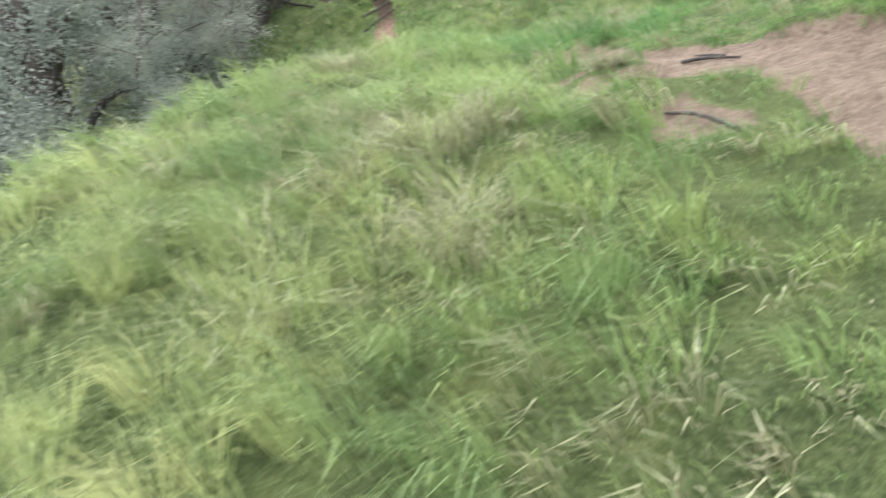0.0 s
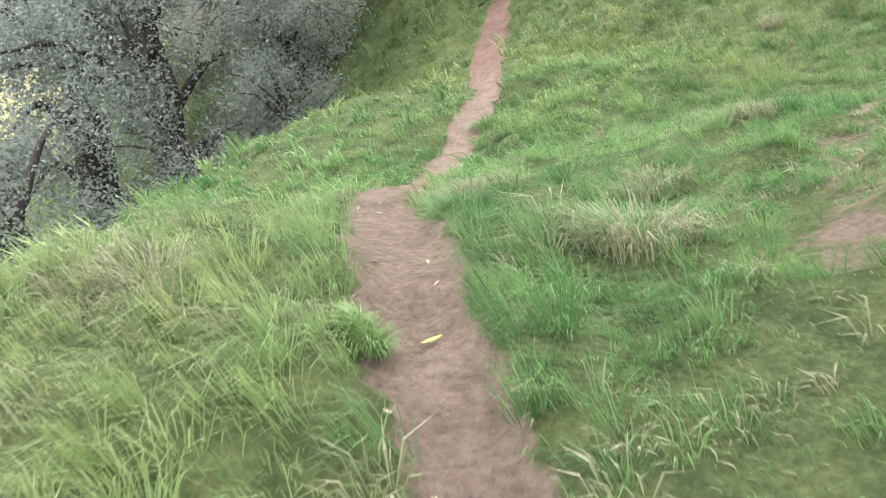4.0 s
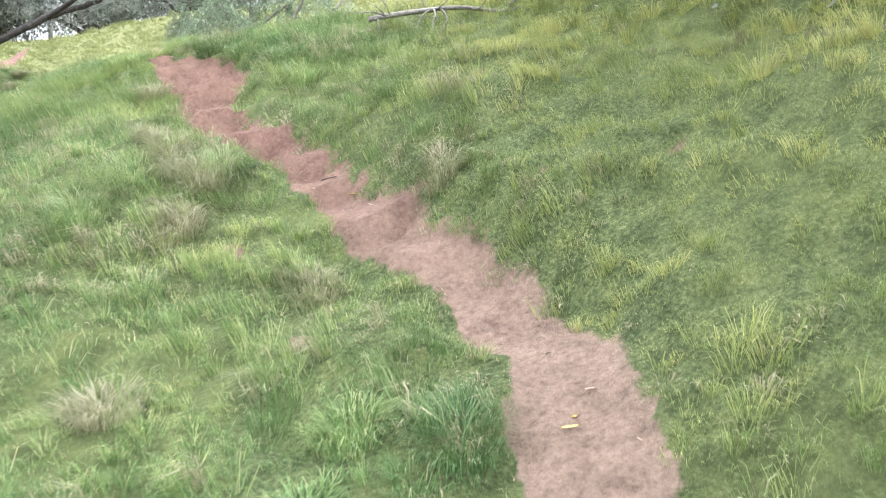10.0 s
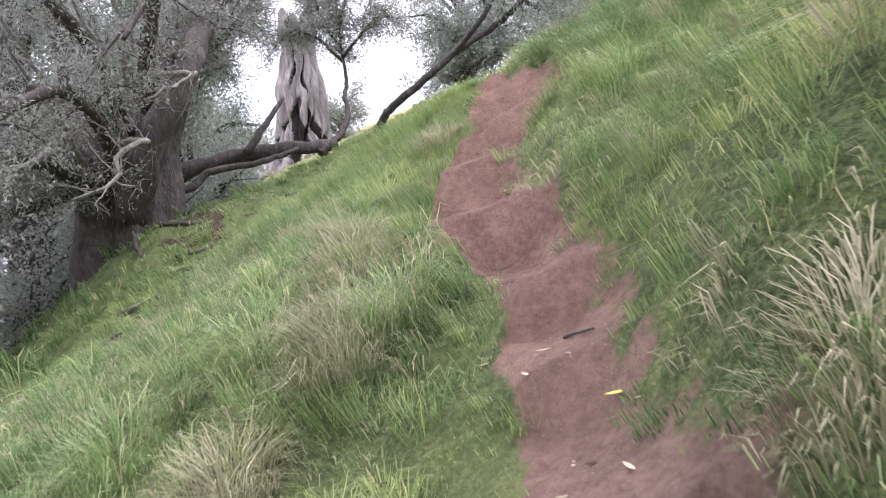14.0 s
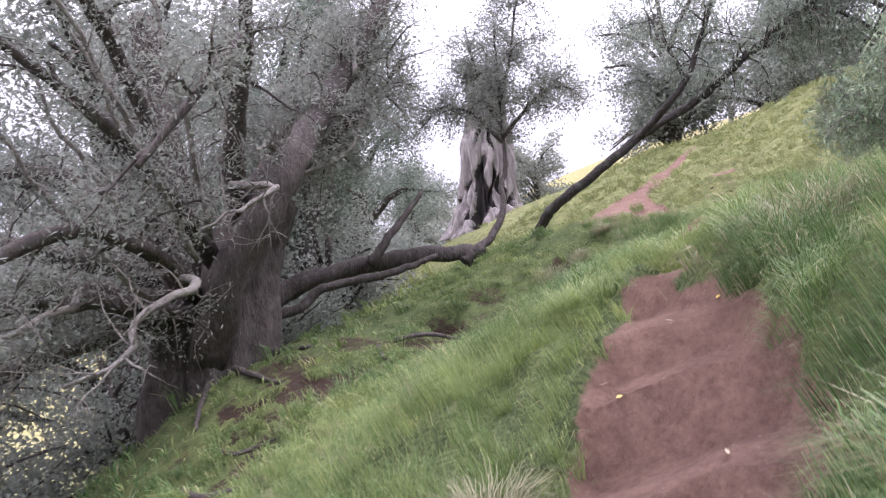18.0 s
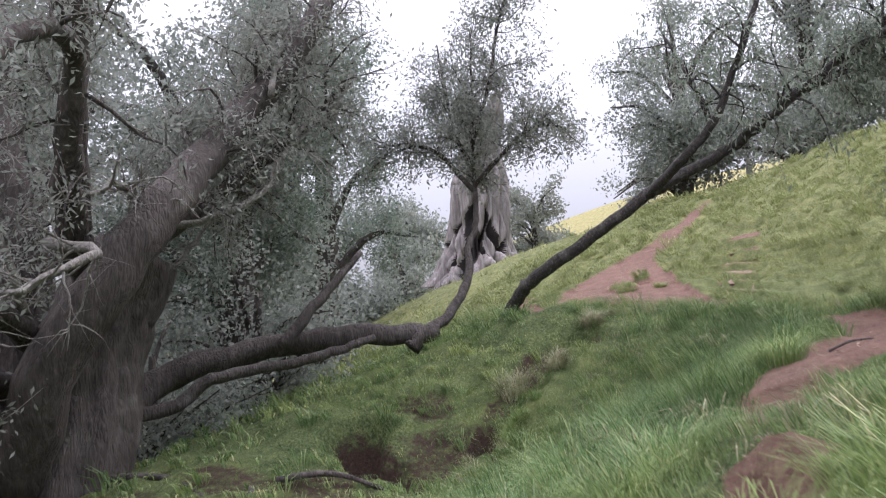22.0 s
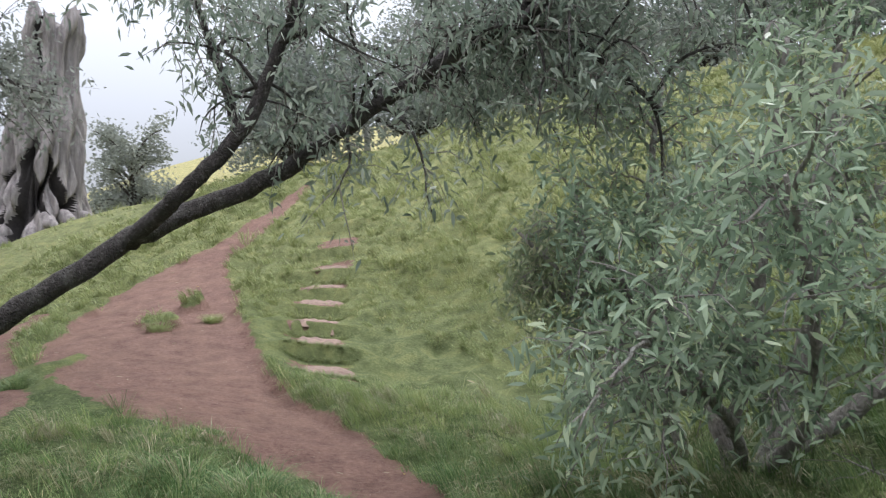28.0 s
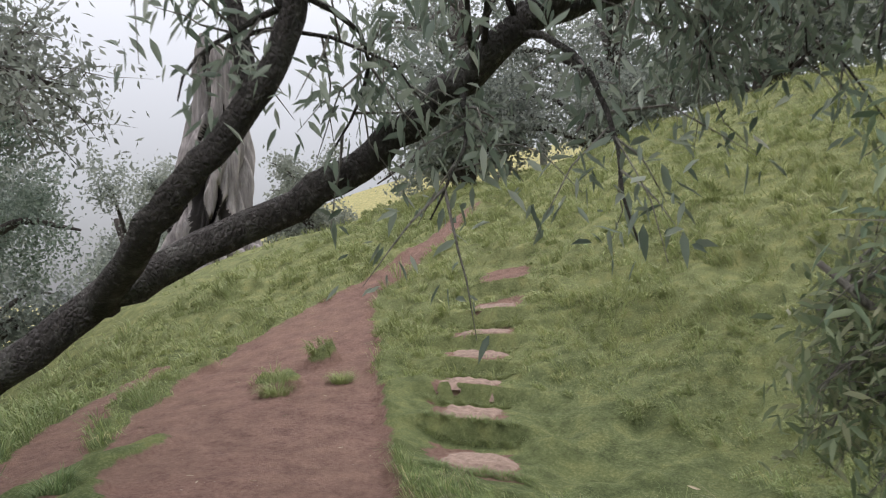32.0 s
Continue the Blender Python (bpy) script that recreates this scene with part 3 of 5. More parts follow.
def earth(x, y):
    """1 on bare earth, 0 in the turf."""
    rough = 0.045 * smooth_noise(x, y, 0.35, 3) + 0.035 * smooth_noise(x, y, 0.13, 4) + 0.02 * smooth_noise(x, y, 0.06, 5)
    d = np.maximum.reduce([trod(x, y, line) for line in (LOWER_PATH, UPPER_PATH, CLIMB_PATH, SIDE_PATH, LEFT_TRACK)]) + rough
    e = np.clip(d / 0.09 + 0.5, 0, 1)
    faint = trod(x, y, FAINT_TRAIL) + 2 * rough
    e = np.maximum(e, 0.36 * np.clip(faint / 0.1 + 0.5, 0, 1))
    # the cut bank above the climbing path, half bare
    off, upper = bank_side(x, y)
    e = np.maximum(e, np.clip(0.62 - off / 0.34 + 5 * rough, 0, 0.66) * upper)
    for cx, cy, rx, ry in SCRAPES:
        q = 1 - np.hypot((x - cx) / rx, (y - cy) / ry) + 12 * rough
        e = np.maximum(e, np.clip(q * 1.3 + 0.1, 0, 0.85))
    for cx, cy, rx, ry in THIN:
        q = 1 - np.hypot((x - cx) / rx, (y - cy) / ry) + 5 * rough
        e = np.maximum(e, np.clip(q * 0.8, 0, 0.42))
    for cx, cy, rx, ry in TUFT_IN_PATH:
        q = 1 - np.hypot((x - cx) / rx, (y - cy) / ry) + 2 * rough
        e = np.minimum(e, 1 - np.clip(q * 3 + 0.3, 0, 1))
    s, across = on_steps(x, y)
    fq = s * STEPS - np.floor(s * STEPS)
    tread = (s > 0.0) * (s < 0.97) * (np.abs(across + 0.6 * rough) < 0.29 + rough) * (fq > 0.12) * (fq < 0.76 + 2 * rough)
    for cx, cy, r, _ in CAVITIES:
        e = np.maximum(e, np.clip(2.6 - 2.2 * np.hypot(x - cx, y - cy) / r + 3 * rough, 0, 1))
    return np.maximum(e, 0.85 * tread)


def terraces(x, y):
    """Low banks that run level along the slope above the climbing path, -1 to 1."""
    out = np.zeros(np.shape(x))
    k = np.flatnonzero((x > 2.5) & (x < 10.0) & (y > 7.0) & (y < 22.5))
    if len(k):
        xs, ys = x[k], y[k]
        fade = np.clip((xs - 2.5) / 1.0, 0, 1) * np.clip((10 - xs) / 2, 0, 1) * np.clip((ys - 7) / 2, 0, 1) * np.clip((22.5 - ys) / 2, 0, 1)
        z = hill(xs, ys) + 0.04 * smooth_noise(xs, ys, 0.5, 63)
        out[k] = fade * (0.75 * smooth_noise(0.17 * ys, z, 0.17, 61) + 0.5 * smooth_noise(0.25 * ys, z, 0.09, 62))
    return out


def land(x, y, e=None):
    """The ground's height: the hill, its hummocks, and the hollows that feet have cut into it."""
    x, y = np.asarray(x, float), np.asarray(y, float)
    e = earth(x, y) if e is None else e
    h = hill(x, y)
    turf = 0.06 * smooth_noise(x, y, 0.7, 7) + 0.055 * smooth_noise(x, y, 0.30, 8) + 0.02 * smooth_noise(x, y, 0.16, 6) + 0.10 * smooth_noise(x, y, 2.3, 9)
    turf = turf * (1 + 0.7 * np.clip((y - 34.5) / 3.0, 0, 1)) + 0.075 * terraces(x, y)
    bare = (0.024 - 0.013 * np.clip((y - 24.0) / 2.0, 0, 1)) * smooth_noise(x, y, 0.22, 11) + 0.008 * smooth_noise(x, y, 0.08, 12)
    # worn ledges
    y_ = y + 0.05 * smooth_noise(x, y, 0.45, 14) + 0.012 * smooth_noise(x, y, 0.17, 18)
    k = np.clip(np.searchsorted(LEDGES, y_) - 1, 0, len(LEDGES) - 2)
    f = np.clip((y_ - LEDGES[k]) / (LEDGES[k + 1] - LEDGES[k]), 0, 1)
    climbs = np.clip((y - 15.5) / 1.0, 0, 1) * np.clip((LEDGES[k + 1] - LEDGES[k]) < 1.3, 0, 1) * (x > -0.5)
    worn = np.minimum(0.46 * (LEDGES[k + 1] - LEDGES[k]), 0.36) * (0.5 - np.clip(f * 1.1, 0, 1)) * climbs * (0.8 + 0.4 * smooth_noise(x, y, 0.5, 15))
    s, across = on_steps(x, y)
    inside = np.clip(1.6 - np.abs(across) / 0.42, 0, 1) * (s > -0.02) * (s < 1.0)
    q = s * STEPS
    fq = q - np.floor(q)
    flight = 0.085 * (1 - 2 * np.clip(fq * 1.25, 0, 1) ** 0.9)
    sunk = (bare + (worn - 0.035) * (1 - inside)) * e
    # turf stands above the path that is worn into it; the slope above is cut back, the one below holds a low rim
    off, upper = bank_side(x, y)
    near = np.clip(off / 0.4, 0, 1) * np.clip(1.6 - off / 2.0, 0, 1)
    turf = turf + 0.16 * upper * near * near * (3 - 2 * near)
    # the crest of the turf beside the way to the steps
    turf = turf + 0.13 * np.exp(-(((x + 0.6) / 0.9) ** 2 + ((y - 29.9) / 0.7) ** 2))
    # a low scarp in the eroded bank
    h = h - 0.32 * np.clip((-2.42 - x + 0.12 * smooth_noise(x, y, 0.5, 17)) / 0.22, 0, 1) * np.clip((x + 4.6) / 1.8, 0, 1) * np.clip((y - 26.9) / 0.8, 0, 1) * np.clip((30.0 - y) / 0.5, 0, 1)
    for cx, cy, r, deep in CAVITIES:
        h = h - deep * np.clip(1.35 - (np.hypot(x - cx, y - cy) / r) ** 2, 0, 1) ** 0.6
    return h + turf * (1 - e) * (1 - 0.7 * inside) + sunk + flight * inside


def axis(start, stop, fine, lo, hi, grow=1.12):
    """Grid lines: fine between lo and hi, wider and wider out to the ends."""
    mid = list(np.arange(lo, hi + 1e-6, fine))
    step, a = fine, mid[-1]
    while a < stop:
        step *= grow
        a += step
        mid.append(a)
    step, a, left = fine, mid[0], []
    while a > start:
        step *= grow
        a -= step
        left.append(a)
    return np.array(left[::-1] + mid)


gx, gy = axis(-420, 420, 0.075, -6.5, 6.5), axis(-300, 520, 0.07, 0.0, 40.5)
GX, GY = np.meshgrid(gx, gy)
GE = earth(GX.ravel(), GY.ravel())
GZ = land(np.clip(GX.ravel(), -130, 90), np.clip(GY.ravel(), -70, 150), GE)
nx, ny = len(gx), len(gy)
gi = (np.arange(ny - 1)[:, None] * nx + np.arange(nx - 1)).ravel()
ground_mesh = mesh_of("ground", np.column_stack([GX.ravel(), GY.ravel(), GZ]), np.stack([gi, gi + 1, gi + nx + 1, gi + nx], -1))
ground_mesh.attributes.new("earth", "FLOAT", "POINT").data.foreach_set("value", GE.astype(np.float32))
# where the bank gets dark soil and painted shade
DARK_BANK = np.clip((-1.5 - GX.ravel()) / 0.5, 0, 1) * np.clip((GY.ravel() - 20.6) / 1.2, 0, 1) * np.clip((30.5 - GY.ravel()) / 0.5, 0, 1)
ground_mesh.attributes.new("humus_and_shade", "FLOAT", "POINT").data.foreach_set("value", DARK_BANK.astype(np.float32))
ground = part("ground", ground_mesh, GROUND, None)
tagged(ground, "grassy hillside with worn red earth footpaths", "ground", kind="structure")
print("ground", nx * ny)


# ---- trees ----
def rooted(x, y, sink=0.12):
    return float(land(np.array([x]), np.array([y]))[0]) - sink


def olive_tree(name, seed, base, limbs, label, leaf_mat, twig_counts, leaf, extra=(), bark_mat=BARK, dead=()):
    """A tree from its limbs (part name, control points, thick end, thin end); twigs and leaves grow on the limbs marked leafy."""
    rng = np.random.default_rng(seed)
    top = thing(name, base, label, "tree")
    bearing = []
    for part_name, ctrl, r0, r1, leafy_from in limbs:
        n = max(10, 5 * len(ctrl))
        line = spline(ctrl, n)
        line[1:-1] += rng.standard_normal((n - 2, 3)) * min(r0 * 0.10, 0.016)
        radii = taper(r0, r1, n, 0.9)
        if part_name == "trunk":
            radii[:3] *= np.array([1.45, 1.2, 1.06])
        if r0 > 0.3:
            line, radii = spline(line, 36), np.interp(np.linspace(0, 1, 36), np.linspace(0, 1, n), radii)
            v, q, t = tube(line, radii, 36, 0.012, rng, 11, 0.26)
        else:
            v, q, t = tube(line, radii, 14 if r0 > 0.15 else 10, 0.08, rng)
        part(part_name, mesh_of(part_name, v, q, t), bark_mat, top)
        if leafy_from is not None:
            first, share = leafy_from if isinstance(leafy_from, tuple) else (leafy_from, 1.0)
            bearing.append((line, first, share))
    boughs, twigs = [], []
    n1, n2, l1, l2, r1_, droop = twig_counts
    for line, first, share in bearing:
        got = sprouts(rng, line, max(2, int(n1 * share)), first, l1, r1_, (0, 0, 0.45), droop)
        boughs += got
        for b, _ in got:
            twigs += sprouts(rng, b, n2, 0.25, l2, r1_ * 0.42, (0, 0, 0.1), droop, 0.75, 5)
    for b, r in boughs:
        part("bough", mesh_of("bough", *tube(b, r, 6)), bark_mat, top)
    v, q, t = joined([tube(b[[0, 2, 3, 5]], r[[0, 2, 3, 5]], 3) for b, r in twigs])
    part("twig_spray", mesh_of("twig_spray", v, q, t), TWIG, top, "thin pale grey twigs", "stuff")
    for ctrl, r0, r1 in dead:
        line = spline(ctrl, 14)
        line[1:-1] += rng.standard_normal((12, 3)) * 0.03
        v, q, t = tube(line, taper(r0, r1, 14), 8, 0.08, rng)
        bare = sprouts(rng, line, 12, 0.15, 0.8, r1 * 0.8, (0, 0, 0.1), 0.1, 0.8, 6)
        fine = [s_ for b, _ in bare for s_ in sprouts(rng, b, 5, 0.2, 0.4, r1 * 0.35, (0, 0, 0), 0.1, 0.9, 4)]
        pieces = [(v, q, t)] + [tube(b, r, 5) for b, r in bare] + [tube(b, r, 3) for b, r in fine]
        part("dead_branch", mesh_of("dead_branch", *joined(pieces)), TWIG, top, "bleached bare dead branch")
    size, width, per, spread, lean = leaf
    spots = along(rng, [b for b, _ in twigs], per, 0.15)
    v, q = leaves(rng, spots, size, width, spread, lean, name in ("leaning_olive", "shrub_olive", "drooping_shrub"))
    part("crown", mesh_of("crown", v, q), leaf_mat, top, kind="stuff")
    return top


# the great old olive beside the lower path
olive_tree(
    "olive_tree", 11, (-6.1, 25.7, rooted(-6.1, 25.7)),
    [("trunk", [(-6.0, 25.5, 3.0), (-6.05, 25.6, 4.0), (-6.2, 25.9, 5.2), (-6.2, 26.15, 6.2), (-6.0, 26.5, 7.0)], 0.62, 0.36, None),
     ("trunk_stem", [(-6.55, 24.9, 2.9), (-6.6, 25.0, 3.9), (-6.7, 25.3, 5.0), (-6.9, 25.5, 6.4), (-7.3, 25.6, 8.2), (-7.6, 25.6, 10.0)], 0.42, 0.14, 0.35),
     ("limb", [(-6.05, 25.3, 4.7), (-5.45, 25.3, 5.8), (-5.1, 25.9, 6.95), (-5.33, 26.65, 7.7), (-5.57, 27.44, 8.47), (-5.6, 28.22, 9.3), (-5.6, 28.93, 10.44)], 0.27, 0.15, 0.5),
     ("limb", [(-6.2, 26.2, 6.4), (-5.6, 25.6, 7.0), (-4.9, 25.2, 7.8), (-4.3, 25.0, 8.9), (-4.0, 24.6, 10.0)], 0.18, 0.05, (0.25, 0.45)),
     ("limb", [(-6.3, 25.9, 5.8), (-5.6, 25.0, 6.3), (-4.9, 24.0, 6.9), (-4.6, 23.0, 7.6), (-4.6, 22.0, 8.2)], 0.15, 0.04, (0.2, 0.45)),
     ("limb", [(-6.5, 25.5, 5.3), (-6.2, 24.4, 5.5), (-5.6, 23.2, 5.6), (-5.3, 22.0, 5.5), (-5.5, 20.8, 5.2)], 0.16, 0.04, 0.25),
     ("limb", [(-6.8, 25.4, 5.8), (-7.4, 24.2, 6.3), (-7.8, 22.8, 6.6), (-7.9, 21.2, 6.4), (-8.0, 19.6, 5.6)], 0.17, 0.04, 0.2),
     ("limb", [(-6.9, 25.5, 6.6), (-8.0, 25.0, 7.4), (-9.2, 24.3, 7.8), (-10.3, 23.5, 7.4)], 0.16, 0.04, 0.2),
     ("limb", [(-6.3, 26.3, 7.0), (-6.6, 27.5, 8.2), (-6.9, 28.6, 9.4), (-7.0, 29.6, 10.4)], 0.16, 0.05, 0.25),
     ("limb", [(-6.4, 25.4, 5.6), (-5.2, 24.2, 6.0), (-4.2, 22.6, 6.2), (-3.75, 21.2, 5.6), (-3.6, 20.3, 4.6)], 0.13, 0.03, (0.2, 0.6)),
     ("limb", [(-6.7, 25.2, 5.6), (-6.2, 23.0, 5.8), (-5.6, 20.8, 5.2), (-5.3, 18.8, 4.2), (-5.4, 17.6, 3.2)], 0.14, 0.03, 0.2),
     ("limb", [(-7.0, 25.2, 6.0), (-7.0, 22.5, 6.4), (-6.8, 19.5, 5.6), (-6.6, 17.0, 4.2), (-6.5, 15.4, 2.6)], 0.15, 0.03, 0.2),
     ("limb", [(-6.2, 26.0, 6.5), (-5.0, 25.3, 8.0), (-3.9, 24.6, 8.4), (-3.3, 23.6, 7.6), (-3.0, 22.6, 6.6)], 0.12, 0.03, (0.2, 0.4)),
     ("limb", [(-6.8, 25.2, 5.4), (-7.0, 23.0, 4.8), (-6.6, 20.6, 3.8), (-5.8, 19.0, 2.9)], 0.12, 0.03, 0.2),
     ("limb", [(-6.8, 25.3, 7.6), (-6.0, 24.0, 9.2), (-5.2, 22.4, 9.8), (-4.6, 20.8, 9.2)], 0.12, 0.03, (0.2, 0.4)),
     ("limb", [(-6.0, 26.6, 7.1), (-6.0, 27.6, 7.8), (-5.9, 28.6, 8.6), (-5.7, 29.6, 9.6)], 0.11, 0.03, 0.15),
     ("limb", [(-6.3, 26.4, 6.8), (-7.0, 27.2, 7.6), (-7.6, 28.2, 8.4), (-8.0, 29.0, 9.4)], 0.11, 0.03, 0.15),
     ("low_branch", [(-6.3, 26.0, 4.95), (-6.75, 27.0, 5.5), (-6.5, 27.64, 5.78), (-5.87, 28.8, 6.02), (-5.2, 29.6, 6.05), (-4.72, 29.93, 6.03)], 0.19, 0.105, None),
     ("under_branch", [(-6.49, 26.51, 5.24), (-6.22, 27.05, 5.33), (-6.02, 27.49, 5.63), (-5.72, 28.45, 5.76), (-5.44, 28.99, 5.9), (-5.25, 29.3, 6.0)], 0.085, 0.045, None),
     *[("exposed_root", [(px, py, rooted(px, py, -lift)) for px, py, lift in pts], r_, 0.015, None) for pts, r_ in (
         ([(-5.7, 25.4, 0.10), (-5.1, 25.2, 0.03), (-4.4, 25.0, 0.0), (-3.8, 25.0, -0.02)], 0.05), ([(-5.7, 25.9, 0.08), (-5.0, 26.1, 0.03), (-4.3, 26.0, 0.0), (-3.7, 25.8, -0.02)], 0.04),
         ([(-5.8, 25.1, 0.10), (-5.3, 24.6, 0.02), (-4.7, 24.1, 0.0)], 0.05), ([(-3.9, 26.3, 0.0), (-3.4, 25.9, 0.02), (-2.9, 25.7, -0.01)], 0.035))],
     ("broken_stub", [(-5.75, 28.2, 5.95), (-5.52, 28.65, 6.51), (-5.44, 29.28, 7.1)], 0.085, 0.035, None)],
    "huge old olive with dark bark, crooked limbs and grey-green leaves", OLIVE, (25, 11, 1.25, 0.62, 0.026, 0.25), (0.078, 0.165, 22, 0.10, 0.3),
    dead=[([(-4.9, 24.2, 5.75), (-3.95, 23.8, 5.6), (-3.65, 22.9, 5.3), (-3.55, 22.7, 4.95), (-3.8, 22.2, 4.75)], 0.055, 0.02), ([(-5.3, 23.2, 5.7), (-4.3, 22.4, 5.4), (-4.5, 21.7, 5.15), (-4.9, 21.2, 4.9)], 0.05, 0.018),
          ([(-4.9, 25.0, 6.9), (-4.1, 25.0, 6.75), (-3.8, 24.5, 6.5), (-4.0, 23.9, 6.2)], 0.05, 0.018), ([(-5.6, 22.4, 4.6), (-4.6, 21.5, 4.2), (-4.2, 20.8, 4.0)], 0.04, 0.014), ([(-6.0, 26.6, 7.3), (-5.1, 25.9, 7.5), (-4.6, 25.2, 7.3)], 0.06, 0.02),
          ([(-5.9, 26.6, 7.2), (-5.6, 27.6, 7.6), (-5.6, 28.4, 8.4), (-5.8, 29.0, 9.2)], 0.045, 0.015), ([(-5.6, 27.2, 8.1), (-6.2, 27.8, 8.8), (-6.6, 28.4, 9.6)], 0.045, 0.015), ([(-5.2, 27.7, 8.8), (-5.6, 28.2, 9.6), (-6.0, 28.8, 10.4)], 0.04, 0.014), ([(-6.2, 26.3, 6.5), (-6.6, 27.3, 7.0), (-6.8, 28.2, 7.8)], 0.045, 0.015),
          ([(-5.7, 25.2, 6.3), (-4.9, 24.5, 7.2), (-4.5, 24.0, 8.2), (-4.4, 23.6, 9.2)], 0.05, 0.016), ([(-5.4, 24.8, 6.0), (-4.7, 24.0, 6.6), (-4.3, 23.2, 7.4), (-4.2, 22.7, 8.2)], 0.045, 0.015), ([(-6.3, 25.0, 7.0), (-5.6, 24.0, 8.0), (-5.2, 23.0, 9.0), (-5.0, 22.4, 9.8)], 0.05, 0.016),
          ([(-5.9, 24.4, 5.6), (-5.2, 23.3, 6.2), (-4.8, 22.4, 7.0), (-4.7, 21.8, 7.8)], 0.045, 0.015), ([(-6.4, 26.0, 7.2), (-5.6, 25.6, 8.3), (-5.1, 25.4, 9.4), (-4.9, 25.3, 10.3)], 0.05, 0.016), ([(-6.6, 25.2, 5.8), (-6.2, 24.2, 6.8), (-6.0, 23.4, 7.8), (-5.9, 22.8, 8.8)], 0.05, 0.016)])

# a young stem that rises where the low branch touches the bank
olive_tree(
    "young_olive", 12, (-4.82, 29.8, rooted(-4.82, 29.8)),
    [("trunk", [(-4.95, 29.65, 5.85), (-4.85, 29.8, 6.04), (-4.77, 30.2, 6.25), (-4.8, 30.69, 6.75), (-5.0, 31.0, 7.2), (-5.07, 31.3, 7.6), (-5.2, 31.5, 8.3), (-5.25, 31.6, 9.2), (-5.2, 31.6, 10.6)], 0.085, 0.012, 0.74),
     ("limb", [(-5.17, 31.45, 8.1), (-5.6, 31.2, 8.7), (-6.0, 31.0, 8.9), (-6.4, 30.8, 8.9)], 0.04, 0.015, 0.2),
     ("limb", [(-5.18, 31.48, 8.2), (-4.7, 31.7, 8.7), (-4.3, 31.9, 9.0), (-3.9, 32.1, 8.9)], 0.04, 0.015, 0.2),
     ("limb", [(-5.2, 31.5, 8.4), (-5.6, 31.6, 9.1), (-5.9, 31.8, 9.9), (-6.1, 31.9, 10.7)], 0.035, 0.012, 0.2),
     ("limb", [(-5.22, 31.5, 8.8), (-4.9, 31.6, 9.7), (-4.75, 31.7, 10.6), (-4.5, 31.8, 11.3)], 0.035, 0.012, 0.2)],
    "slim young olive stem curving up from the grass bank", OLIVE, (24, 10, 0.95, 0.42, 0.012, 0.12), (0.072, 0.19, 18, 0.08, 0.2))

# the olive that leans across the view, forked, with its crown over the steps
olive_tree(
    "leaning_olive", 13, (-4.3, 30.75, rooted(-4.3, 30.75)),
    [("trunk", [(-4.4, 30.78, 5.95), (-4.19, 30.72, 6.2), (-3.87, 30.6, 6.5), (-3.51, 30.58, 6.73), (-2.96, 30.78, 7.07), (-2.29, 30.99, 7.51), (-1.85, 31.2, 7.75), (-1.34, 31.34, 7.98), (-0.93, 31.37, 8.2), (-0.46, 31.3, 8.48), (0.4, 31.35, 8.95), (1.2, 31.5, 9.35)], 0.095, 0.042, 0.77),
     ("fork_limb", [(-2.2, 31.0, 7.54), (-1.75, 30.8, 7.8), (-1.42, 30.8, 8.05), (-1.2, 30.85, 8.35), (-1.05, 30.85, 8.7), (-0.85, 30.9, 9.15), (-0.6, 31.0, 9.9)], 0.062, 0.026, (0.55, 0.45)),
     ("limb", [(-1.3, 30.83, 8.2), (-1.42, 30.9, 8.5), (-1.65, 31.0, 9.0), (-1.95, 31.1, 9.6)], 0.04, 0.012, (0.25, 0.4)),
     ("limb", [(-0.55, 31.4, 8.5), (-0.2, 31.9, 8.75), (0.0, 32.5, 9.0), (0.1, 33.2, 9.3)], 0.06, 0.02, 0.2),
     ("limb", [(0.0, 31.7, 9.0), (0.7, 31.5, 9.2), (1.5, 31.4, 9.2), (2.3, 31.6, 9.0)], 0.05, 0.018, 0.1),
     ("limb", [(0.3, 31.9, 9.2), (1.0, 32.5, 9.7), (1.9, 33.0, 9.9), (2.8, 33.4, 9.7)], 0.05, 0.018, 0.1),
     ("limb", [(0.3, 31.5, 9.0), (0.6, 31.5, 8.9), (0.95, 31.5, 8.65), (1.3, 31.5, 8.3)], 0.035, 0.014, 0.1)],
    "slender dark olive trunk leaning far over, forked, with a full crown", BROAD, (20, 10, 0.95, 0.45, 0.016, 0.36), (0.080, 0.13, 13, 0.045, 0.9), bark_mat=ROUGH_BARK)

